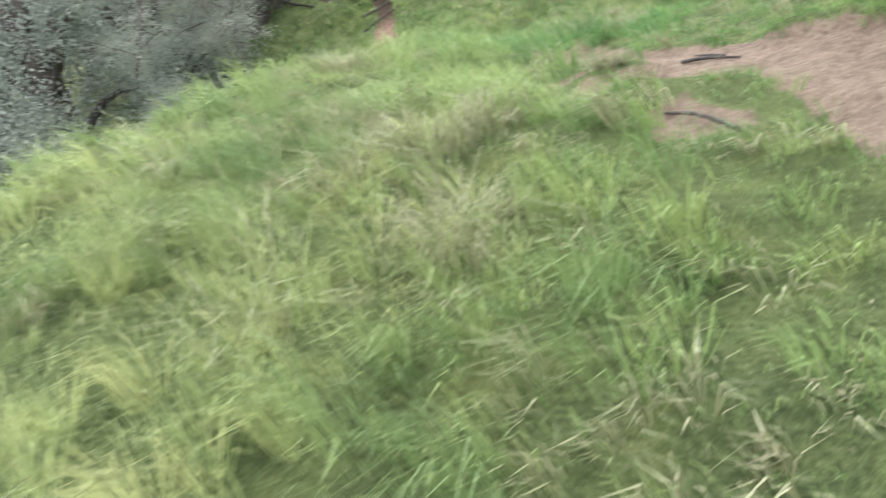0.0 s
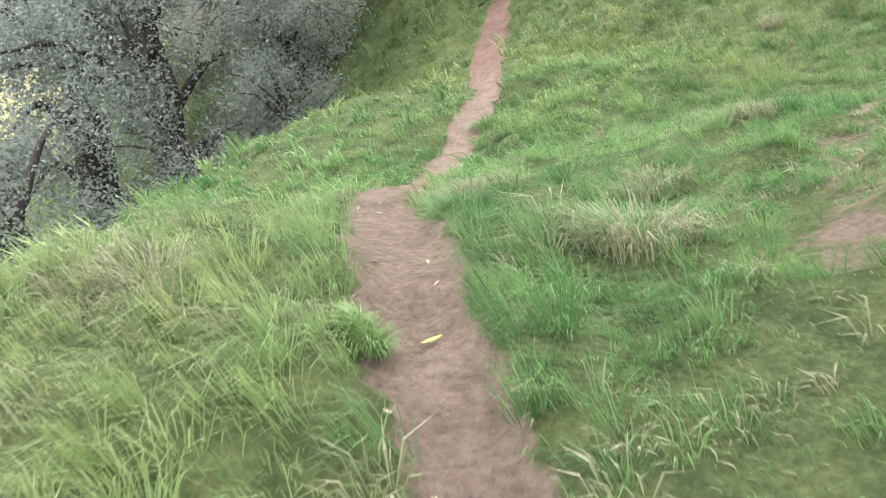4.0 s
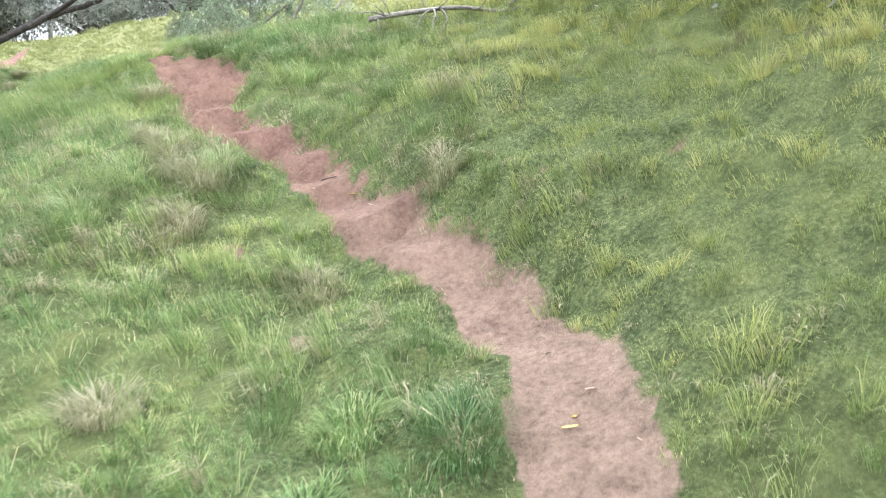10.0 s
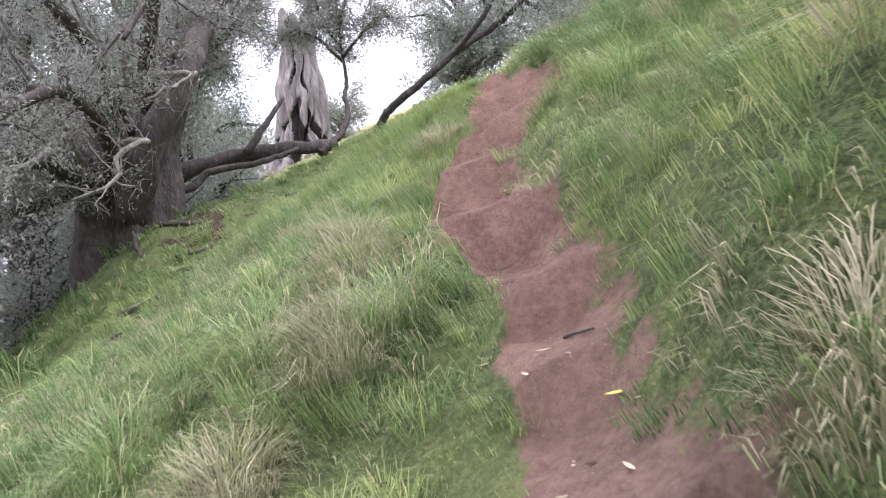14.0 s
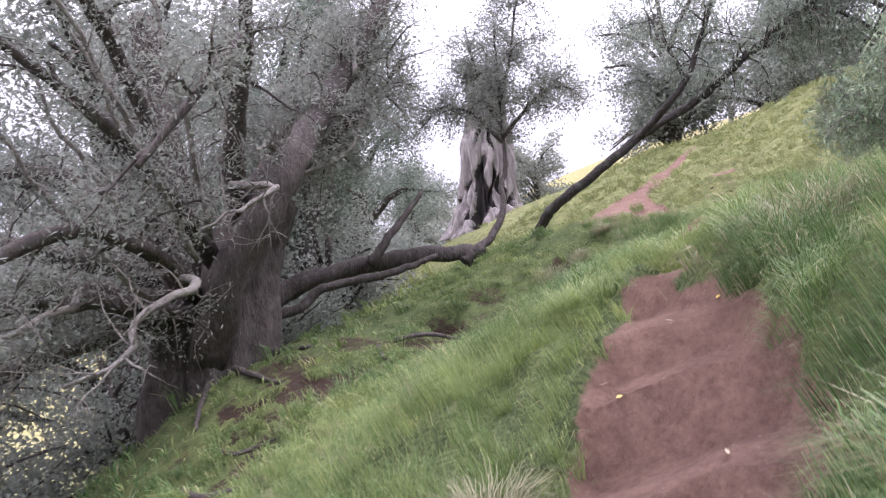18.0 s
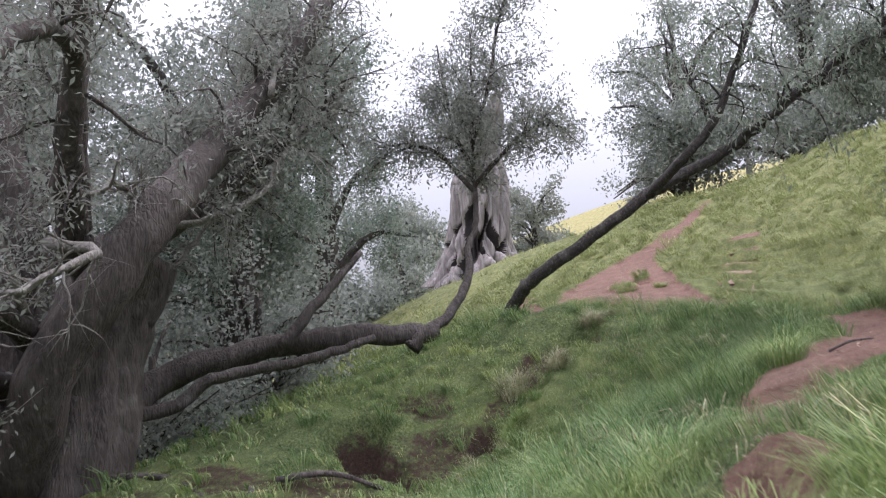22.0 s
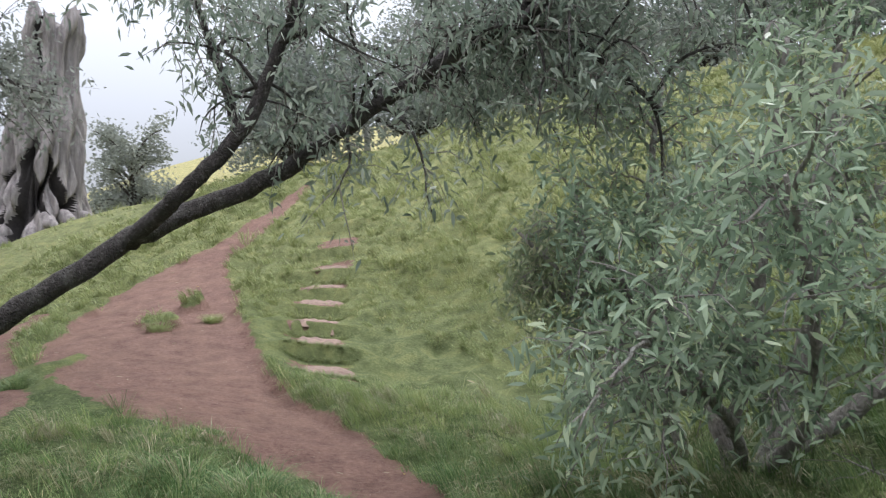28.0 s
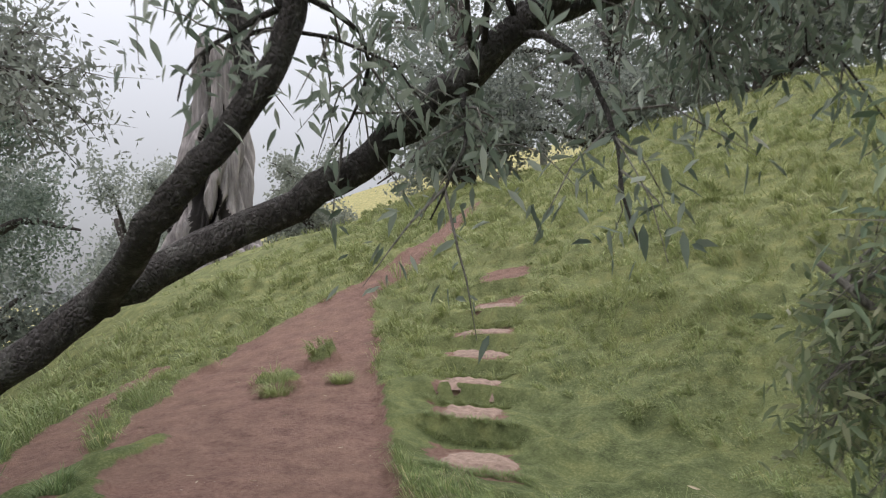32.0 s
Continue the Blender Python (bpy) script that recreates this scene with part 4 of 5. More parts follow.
# shrubby olive beside the trodden platform
olive_tree(
    "shrub_olive", 14, (1.75, 31.4, rooted(1.75, 31.4)),
    [("trunk", [(1.72, 31.4, 5.95), (1.62, 31.35, 6.3), (1.4, 31.4, 6.75), (1.05, 31.4, 7.2), (0.75, 31.4, 7.6)], 0.075, 0.02, 0.45),
     ("stem", [(1.78, 31.42, 6.0), (2.0, 31.5, 6.6), (2.2, 31.55, 7.3), (2.3, 31.6, 8.4), (2.4, 31.6, 9.2)], 0.065, 0.02, 0.35),
     ("stem", [(1.8, 31.4, 6.1), (2.4, 31.3, 6.6), (3.0, 31.2, 7.2), (3.5, 31.2, 8.2), (3.8, 31.2, 9.0)], 0.065, 0.02, 0.35),
     ("stem", [(1.62, 31.36, 6.3), (1.75, 31.0, 6.9), (1.8, 30.8, 7.6), (1.9, 30.6, 8.5)], 0.045, 0.015, 0.35),
     ("stem", [(1.5, 31.4, 6.5), (1.3, 31.8, 7.1), (1.2, 32.1, 7.9), (1.3, 32.3, 8.7)], 0.045, 0.015, 0.35),
     ("stem", [(2.2, 31.55, 7.2), (2.7, 31.9, 7.9), (3.4, 32.1, 8.5), (4.0, 32.2, 9.0)], 0.045, 0.015, 0.2),
     ("stem", [(1.75, 31.35, 6.1), (1.6, 30.8, 6.5), (1.35, 30.2, 6.85), (1.15, 29.8, 7.05)], 0.04, 0.012, 0.45),
     ("stem", [(1.8, 31.35, 6.1), (2.0, 30.7, 6.6), (1.9, 30.1, 7.2), (1.75, 29.7, 7.7)], 0.045, 0.012, 0.4),
     ("stem", [(2.0, 31.3, 6.0), (2.7, 31.0, 6.15), (3.4, 30.7, 6.6), (4.0, 30.4, 7.3), (4.4, 30.4, 8.0)], 0.06, 0.02, 0.45)],
    "many-stemmed shrubby olive with blue-green leaves and pale splayed stems", SHRUB, (15, 9, 0.8, 0.38, 0.013, 0.25), (0.090, 0.125, 14, 0.05, 0.4), bark_mat=TWIG,
    dead=[([(2.3, 31.0, 6.2), (2.8, 30.5, 6.3), (3.4, 30.2, 6.25)], 0.03, 0.012), ([(2.6, 31.2, 6.1), (3.1, 30.9, 6.4), (3.8, 30.8, 6.3)], 0.03, 0.012), ([(2.9, 30.9, 6.3), (3.6, 30.3, 6.6), (4.4, 30.0, 6.5)], 0.03, 0.012)])

# a smaller brown-tinged neighbour whose sprays droop over the grass
olive_tree(
    "drooping_shrub", 15, (1.45, 31.75, rooted(1.45, 31.75)),
    [("trunk", [(1.45, 31.75, 6.0), (1.2, 31.7, 6.6), (0.8, 31.7, 7.05), (0.3, 31.7, 7.3)], 0.045, 0.012, 0.55),
     ("stem", [(1.1, 31.7, 6.75), (0.75, 31.5, 7.2), (0.35, 31.4, 7.6)], 0.03, 0.01, 0.4)],
    "spindly shrub with drooping brownish-green leaves", BROWN_LEAF, (12, 8, 0.45, 0.28, 0.009, 0.5), (0.072, 0.13, 11, 0.06, 0.7), bark_mat=TWIG)


def far_tree(name, seed, x, y, high, wide, label, material, leaf_size, count, low=0.25, sink=0.1, skirt=0):
    """A tree seen from some way off: trunk, limbs and a crown of leaf clumps with gaps."""
    rng = np.random.default_rng(seed)
    z = rooted(x, y, sink)
    top = thing(name, (x, y, z), label, "tree" if high > 3.5 else "bush")
    b = np.array([x, y, z])
    trunk = spline([b, b + [0.1 * wide, 0.05, 0.35 * high], b + [rng.uniform(-0.2, 0.2) * wide, 0, 0.7 * high]], 10)
    r0 = 0.035 * high
    v, q, t = tube(trunk, taper(r0 * 1.3, r0 * 0.5, 10), 9, 0.08, rng)
    part("trunk", mesh_of("trunk", v, q, t), BARK, top)
    limbs, spots = [], []
    for k in range(11):
        a = 2.4 * k + rng.uniform(-0.4, 0.4)
        h = rng.uniform(low, 0.95)
        reach = wide * rng.uniform(0.55, 1.05) * math.sqrt(max(0.12, 1 - (2 * (h - 0.5)) ** 2 * 0.8))
        start = b + [0.05 * wide, 0, h * 0.62 * high]
        end = b + [reach * math.cos(a), reach * math.sin(a), h * high]
        limbs.append((spline([start, (start + end) / 2 + [0, 0, 0.08 * high], end], 8), taper(r0 * 0.45, r0 * 0.08, 8)))
    for k in range(skirt):
        # low stems that keep the foliage on the ground
        a = 2.4 * k + rng.uniform(-0.5, 0.5)
        reach = wide * rng.uniform(0.6, 1.0)
        end = b + [reach * math.cos(a), reach * math.sin(a), 0]
        end[2] = rooted(end[0], end[1], 0) + high * rng.uniform(0.06, 0.3)
        limbs.append((spline([b + [0, 0, 0.15], (b + end) / 2 + [0, 0, 0.10 * high], end], 8), taper(r0 * 0.4, r0 * 0.08, 8)))
    for l, r in limbs:
        part("limb", mesh_of("limb", *tube(l, r, 6)), BARK, top)
    clumps = []
    for l, _ in limbs:
        for s, _ in sprouts(rng, l, 9, 0.3, 0.45 * wide, 0.01, (0, 0, 0.4), 0.1, 0.8, 5):
            clumps.append(s)
    spots = along(rng, clumps, max(4, count // len(clumps)), 0.2)
    v, q = leaves(rng, spots, leaf_size, 0.26, 0.075 * wide, 0.2)
    part("crown", mesh_of("crown", v, q), material, top, kind="stuff")
    return top


GREY = "grey-green olive tree with an open crown, some way off"
DARK = "dark green broadleaf tree at the foot of the slope"
far_tree("round_bush", 21, -23.8, 61.6, 5.2, 2.6, "dark round bush on the far grass slope", OLIVE, 0.22, 9000, 0.05, skirt=12)
far_tree("grey_olive", 22, -9.9, 50.4, 8.0, 3.3, GREY, FAR_LEAF, 0.15, 24000, 0.1, skirt=8)
far_tree("grey_olive", 23, -6.2, 52.6, 9.5, 4.3, GREY, FAR_LEAF, 0.16, 28000, 0.1, skirt=8)
far_tree("ridge_olive", 24, -2.0, 53.6, 8.0, 4.0, "dark olive tree on the skyline of the hill", FAR_LEAF, 0.16, 20000, 0.05, skirt=9)
far_tree("ridge_olive", 25, 2.6, 53.4, 7.0, 3.6, "dark olive tree on the skyline of the hill", FAR_LEAF, 0.16, 20000, 0.05, skirt=9)
far_tree("ridge_olive", 26, 6.6, 51.0, 6.4, 3.4, "dark olive tree on the skyline of the hill", FAR_LEAF, 0.16, 16000, 0.05, skirt=9)
far_tree("ridge_olive", 39, 9.5, 47.0, 5.6, 3.4, "dark olive tree on the skyline of the hill", FAR_LEAF, 0.16, 16000, 0.05, skirt=9)
far_tree("slope_tree", 27, -17.8, 39.8, 11.5, 3.4, DARK, SHADY_LEAF, 0.11, 26000, 0.2)
far_tree("slope_tree", 28, -11.0, 31.3, 9.4, 3.0, DARK, SHADY_LEAF, 0.09, 44000, 0.15)
far_tree("slope_tree", 29, -18.5, 37.2, 8.0, 3.4, DARK, FAR_LEAF, 0.14, 16500, 0.15)
far_tree("slope_tree", 30, -14.5, 33.5, 12.5, 4.0, DARK, FAR_LEAF, 0.15, 24000, 0.15)
far_tree("slope_tree", 31, -21.0, 43.0, 6.5, 3.2, DARK, FAR_LEAF, 0.17, 12000, 0.1)
far_tree("slope_tree", 32, -25.5, 52.0, 6.0, 3.0, DARK, FAR_LEAF, 0.19, 10500, 0.1)
far_tree("slope_tree", 33, -11.5, 27.5, 13.0, 4.4, DARK, FAR_LEAF, 0.13, 25000, 0.1)
far_tree("slope_tree", 34, -12.0, 21.5, 11.0, 4.0, DARK, FAR_LEAF, 0.13, 26000, 0.08)
far_tree("slope_tree", 35, -11.5, 15.5, 7.0, 3.4, DARK, FAR_LEAF, 0.12, 18000, 0.08)
far_tree("slope_tree", 36, -17.0, 24.5, 15.0, 4.8, DARK, FAR_LEAF, 0.17, 16000, 0.08)
far_tree("slope_tree", 37, -17.0, 17.0, 9.5, 4.0, DARK, FAR_LEAF, 0.16, 15000, 0.08)
far_tree("slope_tree", 38, -20.5, 32.0, 15.0, 4.6, DARK, FAR_LEAF, 0.17, 20000, 0.08)
far_tree("slope_tree", 40, -30.0, 47.0, 9.0, 4.5, DARK, FAR_LEAF, 0.22, 12000, 0.08)
far_tree("slope_bush", 42, -8.6, 22.6, 3.2, 2.2, "grey-green bush below the old olive", FAR_LEAF, 0.10, 14000, 0.05, skirt=10)
far_tree("slope_bush", 43, -7.4, 19.6, 2.6, 1.8, "grey-green bush below the old olive", FAR_LEAF, 0.09, 10000, 0.05, skirt=10)
far_tree("slope_bush", 44, -9.2, 25.6, 3.0, 2.0, "grey-green bush below the old olive", FAR_LEAF, 0.10, 10000, 0.05, skirt=10)
far_tree("slope_bush", 46, -9.6, 30.6, 3.4, 2.4, "grey-green bush below the old olive", FAR_LEAF, 0.10, 12000, 0.05, skirt=10)
far_tree("slope_bush", 47, -8.4, 28.0, 2.6, 1.8, "grey-green bush below the old olive", FAR_LEAF, 0.09, 10000, 0.05, skirt=10)
far_tree("slope_bush", 48, -9.8, 19.4, 3.4, 2.6, "grey-green bush below the old olive", FAR_LEAF, 0.10, 12000, 0.05, skirt=10)
far_tree("hanging_olive", 45, 8.7, 20.6, 6.0, 3.4, "spreading olive whose low boughs hang over the grass slope", OLIVE, 0.1, 26000, 0.3, skirt=14)
far_tree("hanging_olive", 49, 9.3, 17.9, 5.6, 3.1, "spreading olive whose low boughs hang over the grass slope", OLIVE, 0.1, 24000, 0.2, skirt=16)
far_tree("slope_tree", 41, -33.0, 62.0, 6.0, 4.0, DARK, FAR_LEAF, 0.24, 9000, 0.08)


# ---- the ancient stump ----
def ancient_stump(x, y):
    rng = np.random.default_rng(5)
    z = rooted(x, y, 0.12)
    top = thing("ancient_stump", (x, y, z), "pale weathered hollow tree stump with flared roots and charred hollows", "tree stump")
    n, sides = 130, 260
    f = np.linspace(0, 1, n)[:, None]
    a = np.linspace(-np.pi, np.pi, sides, endpoint=False)[None]
    high = 7.7
    radius = 0.86 + 0.2 * np.exp(-(((f - 0.52) / 0.16) ** 2)) + 0.75 * (1 - f) ** 3.5 + 0.2 * np.exp(-(((f - 0.93) / 0.06) ** 2))
    rib = a * 5.5 + 1.4 * np.sin(2.2 * f * 3 + a) + 0.7
    flute = 0.42 * np.abs(np.cos(rib)) ** 0.7 + 0.14 * np.abs(np.sin(11 * a - 2.2 * f + 2.0))
    deep = np.clip(1.05 - 0.95 * f, 0.24, 1.05)
    warp = 0.06 * np.sin(13 * a + 9 * f) + 0.05 * np.sin(5 * a - 17 * f) + 0.03 * np.sin(29 * a + 21 * f)
    r = radius * (0.72 + flute * deep + warp)
    # burnt openings: angle, height, half width (radians), half height
    burnt = [(-1.2, 1.7, 0.30, 1.95), (-0.40, 1.35, 0.17, 1.3), (-1.78, 1.45, 0.15, 1.2), (-0.76, 1.7, 0.08, 1.4), (-2.2, 1.1, 0.12, 0.8), (-0.02, 1.1, 0.12, 0.9), (-1.45, 6.3, 0.17, 1.4), (-0.75, 4.6, 0.06, 1.1), (-1.3, 4.6, 0.08, 0.8)]
    hole = np.full((n, sides), -1)
    crest = high + 0.28 * np.sin(3 * a + 1) - 0.3 * (np.sin(7 * a) > 0.3)
    zz = f * crest
    for k, (ang, h, w, tall) in enumerate(burnt):
        d = np.hypot((a - ang + 0.12 * np.sin(3.1 * zz + k)) / w, (zz - h) / tall)
        r = r * (1 - 0.42 * np.clip(2.2 * (1.05 - d), 0, 1))
        hole[d < 0.92] = k
    ex = 1.02 + 0.05 * (1 - f)
    v = np.stack([x + r * np.cos(a) * ex + 0.45 * f, y + r * np.sin(a) + 0.35 * f, z + zz + 0 * a], -1).reshape(-1, 3)
    i = np.arange(n - 1)[:, None] * sides
    j = np.arange(sides)
    k = (j + 1) % sides
    quads = np.stack([i + j, i + k, i + sides + k, i + sides + j], -1).reshape(-1, 4)
    which = hole.ravel()[quads[:, 0]]
    cap = np.vstack([v, [[x + 0.45, y + 0.35, z + high - 0.9]]])
    tris = np.stack([np.full(sides, n * sides), (n - 1) * sides + j, (n - 1) * sides + k], -1)
    part("trunk", mesh_of("trunk", cap, quads[which < 0], tris), DEADWOOD, top)
    for m in range(len(burnt)):
        mine = quads[which == m]
        used, back = np.unique(mine, return_inverse=True)
        if len(used):
            part("burnt_hollow", mesh_of("burnt_hollow", v[used], back.reshape(-1, 4)), HOLLOW, top, "blackened burnt hollow")
    for ang, ln in ((-2.45, 3.2), (-2.0, 1.6), (-1.6, 1.2), (-0.62, 1.1), (-0.2, 1.2), (3.2, 2.4), (2.5, 2.0), (0.3, 2.0)):
        d = np.array([math.cos(ang), math.sin(ang)])
        pts = []
        for s, h in ((1.35, 0.75), (1.75, 0.45), (2.1, 0.22), (1.2 + ln, 0.02)):
            px, py = x + d[0] * s * 0.95, y + d[1] * s * 0.9
            pts.append((px, py, rooted(px, py, 0.05) + h * 0.8))
        v_, q_, t_ = tube(spline(pts, 16), taper(0.24, 0.07, 16), 12, 0.04, rng, 4, 0.15)
        part("root", mesh_of("root", v_, q_, t_), DEADWOOD, top)
    return top


ancient_stump(-18.25, 48.8)


# ---- grass ----
WALK_LINE = spline([(0.7, -0.6, 0), (1.3, 1.2, 0), (1.6, 3.2, 0), (1.7, 4.8, 0), (2.3, 8.0, 0), (3.6, 11, 0), (4.7, 13.6, 0), (4.3, 15.4, 0), (3.3, 18.4, 0), (2.4, 21, 0), (1.3, 23, 0), (1.0, 25, 0), (1.3, 26.8, 0), (0.5, 29, 0), (-2.5, 33.5, 0)], 60)[:, :2]


def from_walk(x, y):
    d = np.full(len(x), 1e9)
    for a, b in zip(WALK_LINE[:-1], WALK_LINE[1:]):
        u = b - a
        f = np.clip(((x - a[0]) * u[0] + (y - a[1]) * u[1]) / (u @ u), 0, 1)
        d = np.minimum(d, (x - a[0] - f * u[0]) ** 2 + (y - a[1] - f * u[1]) ** 2)
    return np.sqrt(d)


def shade_of_length(x, y):
    """How tall the grass stands, in metres: cropped near the lower paths, rank on the banks of the climb."""
    rank = np.clip((y - 15.0) / 3.0, 0, 1)
    tall = 0.105 + 0.06 * rank + 0.045 * np.clip(smooth_noise(x, y, 1.3, 21) + 0.3, 0, 1.3) + 0.05 * np.clip(smooth_noise(x, y, 0.45, 22), 0, 1)
    start = np.clip(1 - (y - 2.0) / 4.0, 0, 1) * np.clip(1.4 - x, 0, 1)
    lush = np.exp(-(((x - 0.0) / 1.3) ** 2 + ((y - 28.0) / 2.2) ** 2)) + 0.8 * np.exp(-(((x - 0.1) / 0.8) ** 2 + ((y - 28.4) / 0.9) ** 2)) + 1.4 * np.exp(-(((x + 0.75) / 0.8) ** 2 + ((y - 30.0) / 0.65) ** 2)) + np.exp(-(((x - 2.6) / 2.2) ** 2 + ((y - 30.3) / 1.3) ** 2))
    lush = lush + 0.9 * np.exp(-(((x - 0.3) / 1.5) ** 2 + ((y - 24.6) / 2.4) ** 2)) + 0.5 * np.exp(-(((x - 3.4) / 1.2) ** 2 + ((y - 20.5) / 2.5) ** 2))
    bank = np.clip((-1.7 - x) / 0.5, 0, 1) * np.clip((y - 24.0) / 1.0, 0, 1) * np.clip((30.6 - y) / 0.5, 0, 1)
    hillside = np.clip((y - 33.5) / 2.0, 0, 1)
    s, across = on_steps(x, y)
    trimmed = 1 - 0.35 * (s > -0.05) * (s < 1.0) * (np.abs(across) < 0.5)
    clump = (0.75 + 0.6 * np.clip(smooth_noise(x, y, 0.17, 23) + 0.35, 0, 1.3)) * (1 + 0.5 * terraces(x, y))
    return (tall + 0.10 * start + 0.10 * lush) * (1 - 0.45 * hillside) * (1 - 0.35 * bank) * (1 - 0.3 * np.clip((x - 4.5) / 0.5, 0, 1) * np.clip((y - 11.0) / 1.5, 0, 1) * np.clip(20.0 - y, 0, 1)) * trimmed * clump


def blades(rng, x, y, e, height, width, segments, flat=0.55, out=None):
    """Bent blades of grass: arrays of vertices, quads and triangles."""
    n = len(x)
    z = land(x, y, e)
    ang = 6.3 * smooth_noise(x, y, 0.55, 31) + rng.normal(0, 0.8, n)
    # the long grass hangs down the slope, to lower x
    lean = np.stack([np.cos(ang) - 0.85, np.sin(ang) - 0.35], 1)
    if out is not None:
        # in a tuft the blades fall outwards from its middle
        lean = 0.8 * lean + 0.95 * out
    lean /= np.linalg.norm(lean, axis=1)[:, None] + 1e-9
    bendy = np.clip(rng.normal(flat, 0.25, n) + 0.14 * np.clip((y - 14.0) / 3.0, 0, 1), 0.05, 1.3)[:, None]
    turn = rng.uniform(0, 2 * np.pi, n)
    w = np.stack([np.cos(turn), np.sin(turn), np.zeros(n)], 1) * (width * rng.uniform(0.6, 1.3, n))[:, None]
    h = height[:, None] * rng.uniform(0.45, 1.2, n)[:, None]
    b = np.stack([x, y, z - 0.015], 1)
    l3 = np.concatenate([lean, np.zeros((n, 1))], 1)
    up = np.array([[0, 0, 1.0]])
    # the lower half leans a little, the upper half bows over
    low, bow = 0.42 * bendy, 1.42 * bendy
    m = b + 0.5 * h * (up * np.cos(low) + l3 * np.sin(low))
    t = m + 0.5 * h * (up * np.cos(bow) + l3 * np.sin(bow))
    if segments == 2:
        v = np.stack([b - w, b + w, m + 0.75 * w, m - 0.75 * w, t], 1).reshape(-1, 3)
        i = np.arange(n)[:, None] * 5
        return v, i + np.array([[0, 1, 2, 3]]), i + np.array([[3, 2, 4]])
    if segments == 1:
        v = np.stack([b, m + w, m - w, t], 1).reshape(-1, 3)
        i = np.arange(n)[:, None] * 4
        return v, np.zeros((0, 4), int), np.vstack([i + np.array([[0, 1, 2]]), i + np.array([[2, 1, 3]])])
    v = np.stack([b - w, b + w, t], 1).reshape(-1, 3)
    i = np.arange(n)[:, None] * 3
    return v, np.zeros((0, 4), int), i + np.array([[0, 1, 2]])


def sow(rng, box, count, near, far, bare_limit=0.58):
    x0, x1, y0, y1 = box
    x, y = rng.uniform(x0, x1, count), rng.uniform(y0, y1, count)
    d = from_walk(x, y)
    ok = (d >= near) & (d < far)
    x, y = x[ok], y[ok]
    e = earth(x, y)
    # clumps and gaps
    thick = 0.98 + 0.4 * smooth_noise(x, y, 0.16, 41) + 0.25 * smooth_noise(x, y, 0.6, 42)
    ok = (e < bare_limit * rng.uniform(0.2, 1.2, len(x))) & (rng.random(len(x)) < thick)
    return x[ok], y[ok], e[ok]


def toned(me, tone):
    """Writes each grass tuft's tone, 0 (dark: fresh blades and painted shade) to 1 (pale, dry)."""
    me.attributes.new("tuft", "FLOAT", "POINT").data.foreach_set("value", np.asarray(tone, np.float32))
    return me


